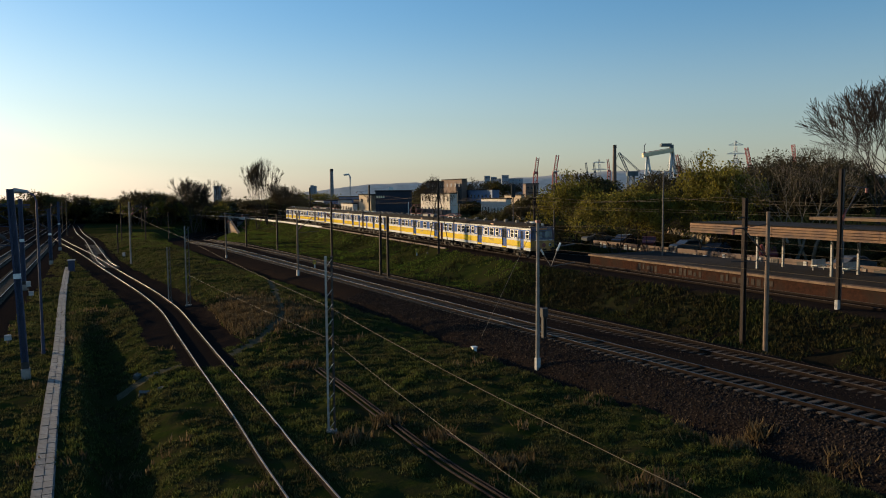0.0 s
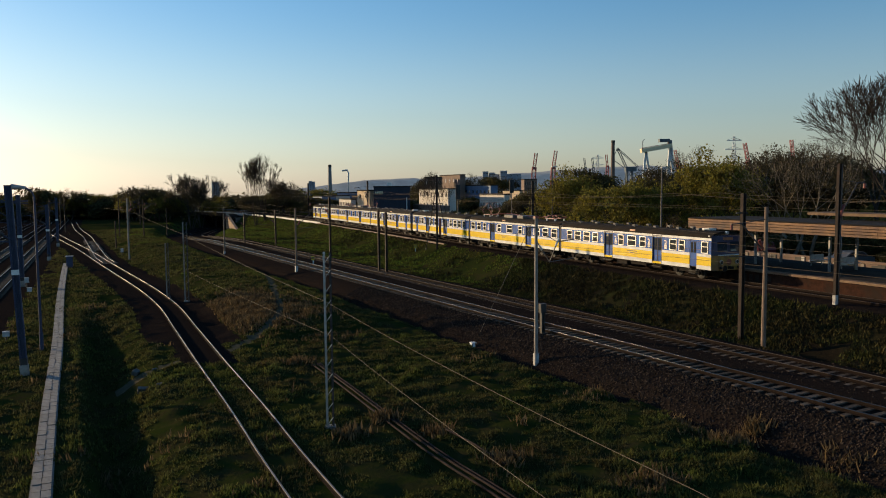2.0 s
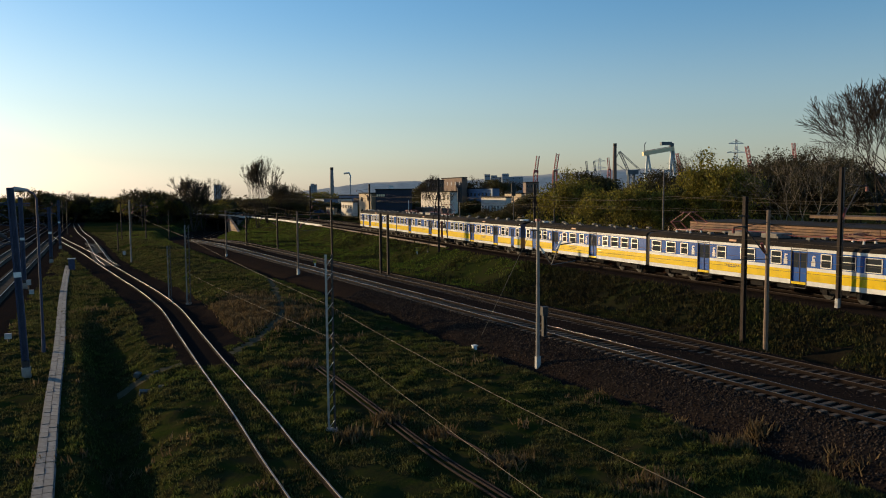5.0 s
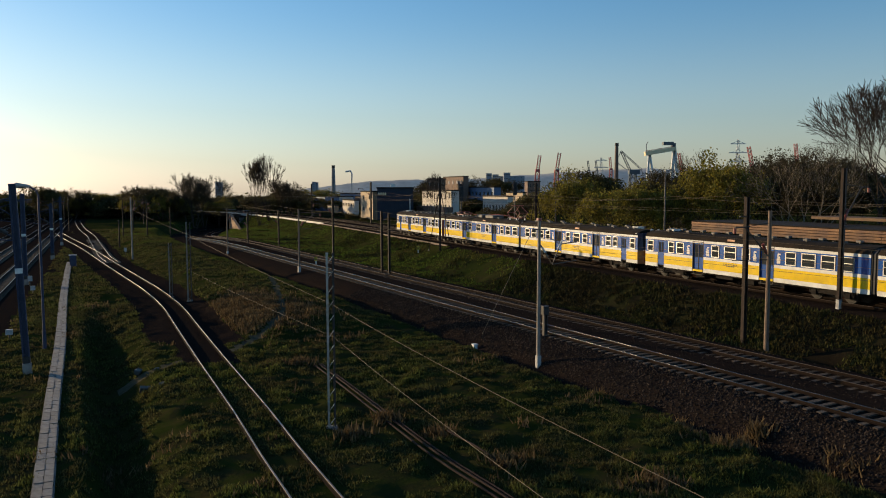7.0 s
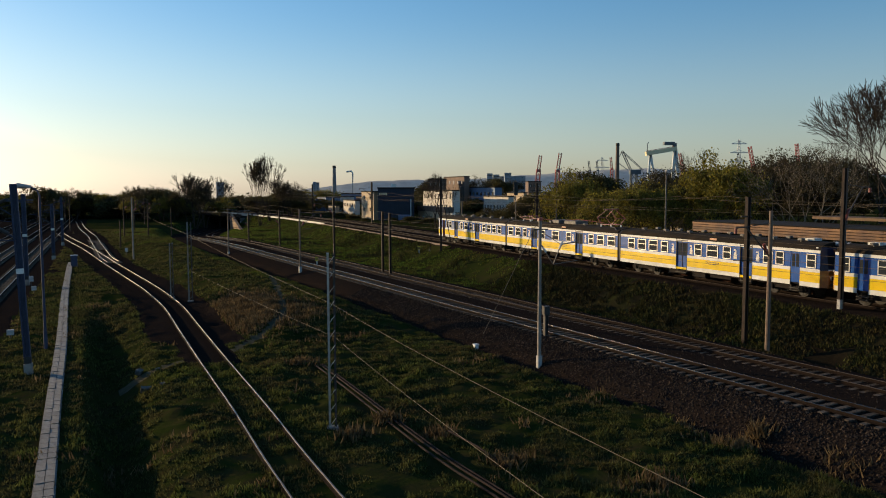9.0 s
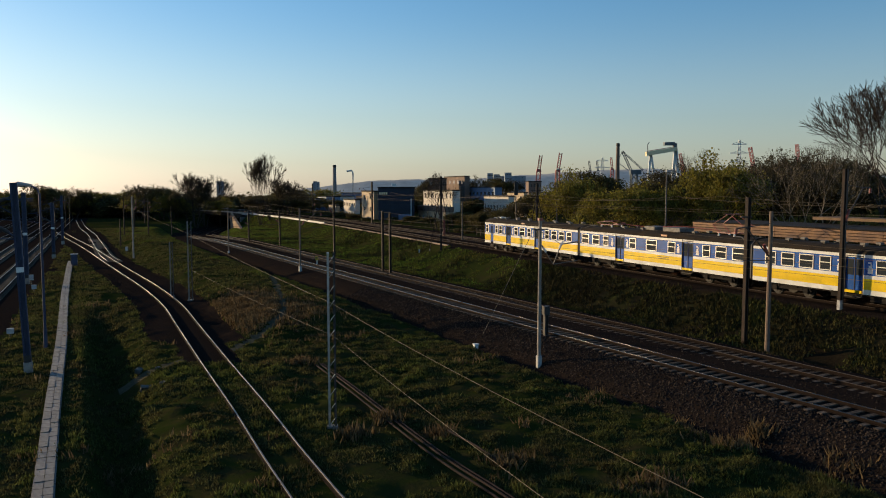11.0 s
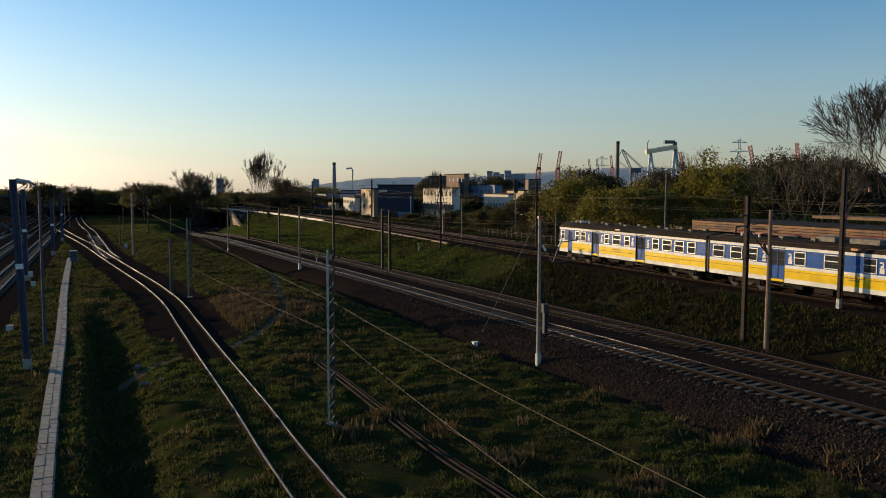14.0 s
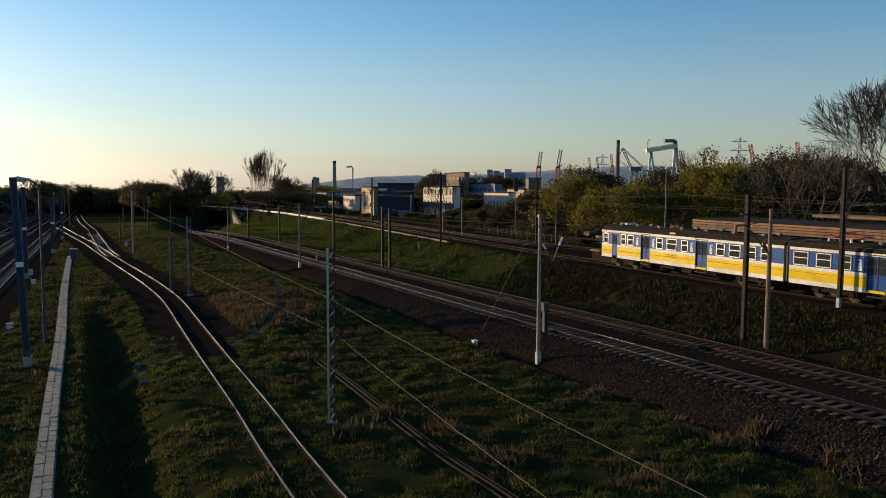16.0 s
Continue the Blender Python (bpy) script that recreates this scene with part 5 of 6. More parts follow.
place((-6.6, 182, -0.6), (2.1, 182, 3.8), 9, M_TAN, "low tan brick building with tall windows and dark roof", lit=True, rows=1, cols=7, win=(0.7, 1.8), roof=M_BROWNB, parapet=1.2)
place((0.2, 270, 5.8), (8.9, 270, 13.5), 14, M_BROWNB, "brown brick block above the roofs", lit=True, rows=3, cols=5)
place((-5.0, 262, 5.9), (1.1, 262, 12.6), 10, M_BROWNB, "brown brick block with flat roof", rows=3, cols=4)
place((7.5, 255, 1.8), (18.8, 255, 9.7), 16, M_SKYB, "sky blue clad factory hall", lit=True, rows=2, cols=8, win=(1.2, 1.0))
place((11.0, 200, 2.2), (18.0, 200, 7.2), 10, M_PALE, "long pale building with a row of windows", lit=True, rows=1, cols=8, win=(0.6, 1.1))
place((19.3, 225, 1.7), (24.3, 225, 8.0), 10, M_TAN, "small tan house among trees", lit=True, rows=2, cols=3)
place((36.8, 330, 8.0), (42.3, 330, 12.4), 12, M_BROWNB, "brown block above the trees", rows=3, cols=3)
rb = random.Random(8)
for i in range(22):
    x = rb.uniform(-52, -22) if i < 12 else rb.uniform(14, 45)
    y = rb.uniform(255, 330)
    w = rb.uniform(5, 10)
    building(x, x + w, y, rb.uniform(5, 9), 0.6, rb.uniform(4.5, 7.6), rb.choice([M_PALE, M_TAN, M_TAN, M_SKYB, M_BROWNB]), "small works building among the sheds", rows=1, cols=4, turn=rb.choice([-1.1, -0.2, -0.9]), win=(0.7, 1.0))
for a, b, c in ((((86.2, 1500, 21.8)), ((97.2, 1500, 40.5)), 0), (((99.5, 1500, 21.8)), ((110.5, 1500, 38.3)), 0), (((118.0, 1600, 22.7)), ((172.1, 1600, 36.8)), 0), (((127.0, 1580, 22.5)), ((140.8, 1580, 43.4)), 0)):
    place(a, b, 20, M_FARG, "distant apartment slab on the hill", rows=5, cols=4, win=(2.0, 1.6), name="apartment_block")
place((-266.8, 900, -3.4), (-260.4, 900, 18.5), 10, M_FARG, "distant apartment tower block", rows=9, cols=3, win=(1.2, 1.2), name="apartment_block")
for a, b in ((((-221.0, 1300, -2.1)), ((-215.9, 1300, 22.8))), (((-216.2, 1300, -2.1)), ((-211.1, 1300, 21.8)))):
    place(a, b, 6, M_FARG, "distant pale tower of a pair", rows=8, cols=1, win=(1.5, 1.2), name="apartment_block")
place((138.9, 420, 10.2), (143.4, 420, 15.8), 10, M_TAN, "sunlit tan gable house among trees", lit=True, rows=1, cols=2)
place((103.3, 300, 7.3), (112.0, 300, 9.9), 8, M_PALE, "pale low shed among trees", lit=True, rows=1, cols=4)
place((33.9, 104, -0.1), (41.2, 104, 3.6), 8, M_TAN, "tan wall of a building seen under the canopy", lit=True, rows=1, cols=9, win=(0.5, 2.2))
place((45.5, 104, -0.3), (48.3, 104, 2.3), 6, M_TAN, "small tan kiosk behind the platform", lit=True, rows=1, cols=3, win=(0.8, 1.0))

# walls and fences behind the raised line
fence = thing("fence", "low grey wall with pale graffiti patches behind the tracks", "fence", kind="structure")
fpts = [line_at(s, 16.5) for s in np.arange(4, 60, 4.0)]
part("wall_strip", Geo().sweep([(x, y, 0.0) for x, y in fpts], [(-0.1, 0.9), (-0.1, 2.45), (0.1, 2.45), (0.1, 0.9)]), M_BROWNB, fence)
rf = random.Random(11)
for i in range(60):
    s = 5 + i * 0.9 + rf.uniform(-.3, .3)
    x, y = line_at(s, 16.35)
    part("graffiti_patch", Geo().box((x, y, 1.85 + rf.uniform(-.15, .2)), (0.05, rf.uniform(.3, .9), rf.uniform(.3, .8)), heading(s)), rf.choice([M_GREYBOX, M_MAST, M_CONC2, M_DARK]), fence)

# parked cars behind the fence
def car_at(x, y, yaw, col, label):
    z = gz(x, y)
    t = thing("parked_car", label, "car", Matrix.Translation((x, y, z)) @ Matrix.Rotation(yaw, 4, "Z"), "parked cars")
    prof = [(-2.1, 0.35), (-2.15, 0.75), (-1.9, 0.92), (-1.2, 1.0), (-0.6, 1.42), (0.8, 1.45), (1.5, 1.0), (2.1, 0.88), (2.15, 0.4)]
    n = len(prof)
    g = Geo().add([(a, -0.85, b) for a, b in prof] + [(a, 0.85, b) for a, b in prof], [tuple(range(n)), tuple(range(2 * n - 1, n - 1, -1))] + [(i, i + n, (i + 1) % n + n, (i + 1) % n) for i in range(n)])
    part("body", g, col, t)
    for s in (-1, 1):
        part("side_window", Geo().add([(-1.0, s * 0.86, 1.02), (1.25, s * 0.86, 1.02), (0.72, s * 0.86, 1.38), (-0.55, s * 0.86, 1.36)], [(0, 1, 2, 3)]), M_GLASS, t)
        for e in (-1.3, 1.35):
            part("wheel", Geo().tube((e, s * 0.72, 0.31), (e, s * 0.88, 0.31), 0.31, 0.31, 14), M_RUBBER, t)
    for s in (-0.6, 0.6):
        part("headlight", Geo().box((2.13, s, 0.75), (0.06, 0.3, 0.14)), M_STEELW, t)


M_CARS = [mat("grey_car_paint", (0.10, 0.10, 0.10), (0.08, 0.08, 0.08), 1, 0.3, 0.2), mat("red_car_paint", (0.14, 0.02, 0.02), (0.11, 0.018, 0.018), 1, 0.3), mat("dark_car_paint", (0.03, 0.035, 0.045), (0.025, 0.03, 0.04), 1, 0.2)]
for i, (s, off) in enumerate(((-2, 21), (4, 21.5), (10, 21), (17, 21.5), (23, 20.5), (30, 21), (42, 19), (50, 18.5))):
    x, y = line_at(s, off)
    car_at(x, y, 0.3 + 0.5 * (i % 3), M_CARS[(i * 2) % 3], ("grey", "red", "dark")[(i * 2) % 3] + " parked car behind the railway fence")

# hills
hg = Geo()
ridge = [(-1500, 4), (-1000, 6), (-700, 6), (-620, 0), (-560, 6), (-380, 34), (-200, 48), (0, 48), (200, 56), (420, 72), (620, 84), (800, 90), (1000, 84), (1400, 70), (2200, 60), (3200, 50)]
xs = np.arange(-620, 3200, 25.0)
tops = [float(np.interp(x, [p[0] for p in ridge], [p[1] for p in ridge])) + 5 * noise.noise((x * 0.012, 0, 0)) + 4 * noise.noise((x * 0.06, 3, 0)) for x in xs]
n = len(xs)
vv = [(x, 2600, -60) for x in xs] + [(x, 2800, t * 0.8) for x, t in zip(xs, tops)] + [(x, 3000, t) for x, t in zip(xs, tops)] + [(x, 3600, 0) for x in xs]
hg.add(vv, [(r * n + i, r * n + i + 1, (r + 1) * n + i + 1, (r + 1) * n + i) for r in range(3) for i in range(n - 1)])
# a weak grey emission adds the rest of the painted haze
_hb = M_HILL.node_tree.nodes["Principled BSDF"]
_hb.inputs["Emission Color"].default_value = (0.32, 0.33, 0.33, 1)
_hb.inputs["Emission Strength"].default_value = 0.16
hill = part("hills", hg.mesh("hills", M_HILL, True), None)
tagged(hill, "low wooded hills on the horizon, haze painted in as pale grey glow", "hills", kind="structure")

# chimneys
for a, b, r, lab in (((-127.8, 900, -2.0), (-128.0, 900, 37.7), 2.1, "tall slim grey factory chimney"), ((181.9, 800, 11.2), (180.4, 800, 57.0), 2.0, "dark brick chimney rising over the trees")):
    t = thing("chimney", lab, "chimney", Matrix.Translation((a[0], a[1], 0)), "chimneys")
    part("shaft", Geo().tube((0, 0, 0), (0, 0, b[2]), r * 1.25, r * 0.85, 14), M_CHIM if r > 2.05 else M_BROWNB, t)
    part("rim", Geo().tube((0, 0, b[2] - 3), (0, 0, b[2]), r * 0.98, r * 0.98, 14), M_DARK, t)


def truss(g, a, b, w, n=8, k=0):
    """A square lattice boom from a to b."""
    a, b = Vector(a), Vector(b)
    d = (b - a)
    q = d.to_track_quat("Z", "Y")
    cs = [q @ Vector((sx * w / 2, sy * w / 2, 0)) for sx, sy in ((-1, -1), (1, -1), (1, 1), (-1, 1))]
    for c in cs:
        g.bar(a + c, b + c, w * 0.2, k=k)
    for i in range(n):
        p, r = a + d * (i / n), a + d * ((i + 1) / n)
        for j in range(4):
            g.bar(p + cs[j], r + cs[(j + 1) % 4], w * 0.10, k=k)
    return g


def boom_crane(base, elbow, tip, m, label, w=4.2):
    t = thing("harbour_crane", label, "crane", None, "harbour cranes")
    base = (base[0], base[1], 0.0)
    part("boom", truss(Geo(), elbow, tip, w), m, t)
    part("tower", truss(Geo(), base, elbow, w * 1.4, 4), m, t)
    e, p = Vector(elbow), Vector(tip)
    back = e + (e - p) * 0.0 + Vector((-w * 4, 0, w * 1.5))
    part("cabin", Geo().box(e, (w * 1.6, w * 1.6, w * 1.0)), m, t)


boom_crane((147.0, 1200, 12.3), (149.4, 1200, 38.7), (152.6, 1200, 62.4), M_CRED, "red lattice boom harbour crane against the sky")
boom_crane((178.0, 1200, 12.3), (179.4, 1200, 38.7), (183.5, 1200, 65.9), M_CRED, "red lattice boom harbour crane against the sky")
boom_crane((280.3, 900, 11.6), (281.8, 900, 31.4), (277.3, 900, 51.2), M_CRED, "red lattice boom harbour crane behind trees", 2.4)
boom_crane((286.2, 700, 11.1), (284.3, 700, 24.4), (279.4, 700, 47.5), M_CRED, "red lattice boom harbour crane behind trees", 2.4)
boom_crane((324.5, 700, 11.1), (324.3, 700, 30.6), (322.0, 700, 50.1), M_CRED, "red lattice boom harbour crane behind trees", 2.2)
boom_crane((219.9, 1000, 11.8), (220.2, 1000, 35.3), (218.5, 1000, 50.7), M_CRED, "small red harbour crane by the chimney", 2.2)
boom_crane((190.4, 1000, 11.8), (191.5, 1000, 33.8), (189.9, 1000, 46.3), M_CGRN, "small grey harbour crane above trees", 1.8)
boom_crane((200.7, 1000, 11.8), (201.8, 1000, 33.8), (200.2, 1000, 46.3), M_CGRN, "small grey harbour crane above trees", 1.8)
slew = thing("slewing_crane", "grey green luffing shipyard crane with folded jib", "crane")
part("jib", truss(Geo(), (247.7, 1000, 28.0), (233.1, 1000, 58.7), 2.4), M_CGRN, slew)
part("jib_tip", truss(Geo(), (233.1, 1000, 58.7), (260.8, 1000, 33.9), 1.6), M_CGRN, slew)
part("tie", Geo().bar((233.1, 1000, 58.7), (226.7, 1000, 44.8), 0.7).bar((226.7, 1000, 44.8), (241.6, 1000, 33.8), 0.7), M_CGRN, slew)
part("tower", truss(Geo(), (248.2, 1000, 1.5), (249.1, 1000, 31.6), 7.0, 3), M_CGRN, slew)
part("machine_house", Geo().box((250.5, 1000, 31.6), (14, 8, 6)), M_CGRN, slew)

gan = thing("gantry_crane", "huge cream shipyard gantry crane with dark trolley house", "gantry crane")
gb, ge = Vector((396.0, 1500, 78.1)), Vector((455.4, 1500, 88.0))
part("girder", Geo().bar(gb, ge, 12.0, 8.0), M_CYEL, gan)
part("rail_edge", Geo().bar(gb + Vector((0, -4, 5)), ge + Vector((0, -4, 5)), 1.0), M_CRED, gan)
for p, q in (((404.9, 1500, 77.0), (399.2, 1500, 33.1)), ((406.0, 1500, 77.0), (418.1, 1500, 29.8))):
    part("leg", Geo().bar(p, (q[0], q[1], 0.0), 3.6), M_STEELW, gan)
for p, q in (((453.2, 1500, 88.0), (446.7, 1500, 35.3)), ((454.3, 1500, 88.0), (463.1, 1500, 46.3))):
    part("leg", Geo().bar(p, (q[0], q[1], 0.0), 5.0), M_STEELW, gan)
part("trolley_house", Geo().box((440.8, 1500, 97.8), (20, 12, 6)), M_CGRN, gan)
part("machinery", Geo().box((452.0, 1500, 92.4), (6, 10, 12)), M_CGRN, gan)
part("jib_mast", Geo().bar((399.3, 1500, 81.4), (398.9, 1500, 96.7), 1.2).bar((398.9, 1500, 96.7), (402.1, 1500, 101.1), 1.2), M_CGRN, gan)

# pylons
for a, b, arms in (((269.7, 700, 11.1), (268.4, 700, 54.1), (252, 262, 274)), ((186.6, 900, 11.5), (186.0, 900, 46.5), (280, 290))):
    t = thing("power_pylon", "grey lattice power pylon rising behind the trees", "pylon", None, "power pylons")
    h = b[2]
    g = Geo()
    for k in range(10):
        z0, z1 = h * k / 10, h * (k + 1) / 10
        w0, w1 = 5.0 * (1 - k / 10) + 1.3, 5.0 * (1 - (k + 1) / 10) + 1.3
        for s in (-1, 1):
            g.bar((a[0] + s * w0 / 2, a[1], z0), (a[0] + s * w1 / 2, a[1], z1), 0.5)
            g.bar((a[0] + s * w0 / 2, a[1], z0), (a[0] - s * w1 / 2, a[1], z1), 0.3)
    part("tower", g, M_STEELW, t)
    for j in range(len(arms)):
        z = h - 4 - j * 8
        part("cross_arm", Geo().bar((a[0] - 8.5 + (j == 0) * 2, a[1], z), (a[0] + 8.5 - (j == 0) * 2, a[1], z), 0.7).bar((a[0] - 7, a[1], z), (a[0], a[1], z + 2.5), 0.3).bar((a[0] + 7, a[1], z), (a[0], a[1], z + 2.5), 0.3), M_STEELW, t)
# smokestack with its drifting smoke, both modelled as one bent pale tube
t = thing("bent_mast", "distant smokestack and drifting smoke shaped as one bent pale tube", "mast")
part("post", Geo().chain([(-71.0, 600, -8.0), (-70.8, 600, 21.6), (-71.7, 600, 23.8), (-75.7, 600, 23.3)], 0.7, 8), M_STEELW, t)

# ---------------- trees ----------------
M_BARK = mat("dark_bark", (0.042, 0.031, 0.023), (0.026, 0.020, 0.016), 3, 0.95, bump=0.5, spec=0.1)
M_PALEB = mat("pale_birch_bark", (0.19, 0.15, 0.105), (0.095, 0.075, 0.052), 2, 0.9, bump=0.4)


def leaf_mat(name, c1, c2):
    m = mat(name, c1, c2, 0.6, 0.7, rand_isl=0.4, spec=0.15)
    return translucent(m, 0.42)


M_SPRING = leaf_mat("spring_leaves", (0.20, 0.165, 0.022), (0.105, 0.095, 0.018))
M_OLIVE = leaf_mat("olive_leaves", (0.085, 0.070, 0.022), (0.055, 0.048, 0.016))
M_BUD = leaf_mat("budding_twigs", (0.068, 0.056, 0.028), (0.046, 0.040, 0.02))


def grow(g, lg, rng, p, d, l, r, depth, spread, leaves, lsize, up=0.25, minr=0.012):
    """Limbs that fork again and again; leaf clumps sit on the outer twigs."""
    n = 3 if depth > 2 else 2
    q = p
    for i in range(n):
        nd = (d + Vector((rng.uniform(-1, 1), rng.uniform(-1, 1), rng.uniform(-.6, 1) * up)) * 0.22).normalized()
        e = q + nd * (l / n)
        r1 = r * (0.86 if i < n - 1 else 0.74)
        g.tube(q, e, max(r, minr), max(r1, minr), 6 if r > 0.12 else (4 if r > 0.04 else 3), caps=False)
        q, d, r = e, nd, r1
        if depth <= 3 and leaves:
            for _ in range(leaves):
                c = q + Vector((rng.gauss(0, 1), rng.gauss(0, 1), rng.gauss(0, 1))) * lsize * 1.5
                a = Vector((rng.uniform(-1, 1), rng.uniform(-1, 1), rng.uniform(-1, 1))).normalized()
                b = a.cross(Vector((rng.uniform(-1, 1), rng.uniform(-1, 1), rng.uniform(-1, 1)))).normalized()
                s = lsize * rng.uniform(0.5, 1.2)
                lg.add([c - a * s, c + b * s * 0.55, c + a * s, c - b * s * 0.55], [(0, 1, 2, 3)])
    if depth == 0:
        return
    k = rng.choice([2, 3, 3]) if depth > 1 else 3
    a0 = rng.uniform(0, 6.28)
    for j in range(k):
        a = a0 + j * 2 * math.pi / k + rng.uniform(-.4, .4)
        side = d.orthogonal().normalized()
        side.rotate(Matrix.Rotation(a, 3, d).to_quaternion())
        tilt = spread * rng.uniform(0.6, 1.2)
        nd = (d * math.cos(tilt) + side * math.sin(tilt) + Vector((0, 0, up * 0.35))).normalized()
        grow(g, lg, rng, q, nd, l * rng.uniform(0.66, 0.88), r * (0.82 if j == 0 else 0.62), depth - 1, spread, leaves, lsize, up, minr)


def make_tree(seed, h, depth, spread, leaves, lsize, bark, leafm, label, stems=1, up=0.25, r=0.02, minr=0.012):
    rng = random.Random(seed)
    t = thing("tree", label, "tree", None, "trees")
    g, lg = Geo(), Geo()
    for s in range(stems):
        a = rng.uniform(0, 6.28)
        lean = Vector((math.cos(a) * 0.35 * (stems > 1), math.sin(a) * 0.35 * (stems > 1), 1)).normalized()
        grow(g, lg, rng, Vector((math.cos(a) * 0.4 * (stems > 1), math.sin(a) * 0.4 * (stems > 1), -0.2)), lean, h * 0.27, h * r, depth, spread, leaves, lsize, up, minr)
    part("trunk", g.mesh("trunk", bark, True), None, t)
    if lg.v:
        part("crown", lg, leafm, t)
    t["h"] = max(v[2] for v in g.v)
    return t


PROTO = {
    "bare": make_tree(1, 20, 6, 0.40, 0, 0.2, M_BARK, M_BUD, "tall bare dark tree with fine spreading twigs", 1, 0.3, 0.021, 0.024),
    "bare2": make_tree(2, 20, 6, 0.36, 1, 0.13, M_BARK, M_BUD, "tall bare tree with budding twigs", 1, 0.45, 0.016, 0.014),
    "spring": make_tree(3, 11, 5, 0.5, 4, 0.22, M_BARK, M_SPRING, "bushy tree with fresh yellow green leaves", 3, 0.3, 0.014),
    "spring2": make_tree(4, 11, 5, 0.55, 4, 0.22, M_BARK, M_SPRING, "rounded tree with fresh yellow green leaves", 3, 0.2, 0.014),
    "olive": make_tree(5, 10, 5, 0.55, 6, 0.20, M_BARK, M_OLIVE, "dense olive brown thicket tree", 3, 0.2, 0.014),
    "bud": make_tree(6, 12, 5, 0.45, 6, 0.14, M_BARK, M_BUD, "brown budding tree with dense twigs", 3, 0.3, 0.013),
    "farbare": make_tree(9, 18, 5, 0.36, 4, 0.11, M_BARK, M_BUD, "tall slender tree with budding crown and forked trunk", 4, 0.4, 0.013, 0.04),
    "shrub": make_tree(8, 5, 4, 0.6, 5, 0.2, M_BARK, M_OLIVE, "low dense olive brown shrub", 7, 0.15, 0.012),
    "birch": make_tree(7, 12, 5, 0.5, 1, 0.14, M_PALEB, M_BUD, "pale barked tree with crooked limbs", 2, 0.25, 0.021),
}
LABEL_H = {k: t["h"] for k, t in PROTO.items()}
for t in PROTO.values():
    del t["h"]
USED = set()


def tree(kind, x, y, top, width=1.0, turn=0.0, base=None):
    z = gz(x, y) if base is None else base
    s = (top - z) / LABEL_H[kind]
    m = Matrix.Translation((x, y, z - 0.1)) @ Matrix.Rotation(turn, 4, "Z") @ Matrix.Diagonal((s * width, s * width, s, 1))
    src = PROTO[kind]
    if kind not in USED:
        USED.add(kind)
        src.matrix_basis = m
    else:
        made = copy_thing(src, Matrix())
        made.matrix_basis = m


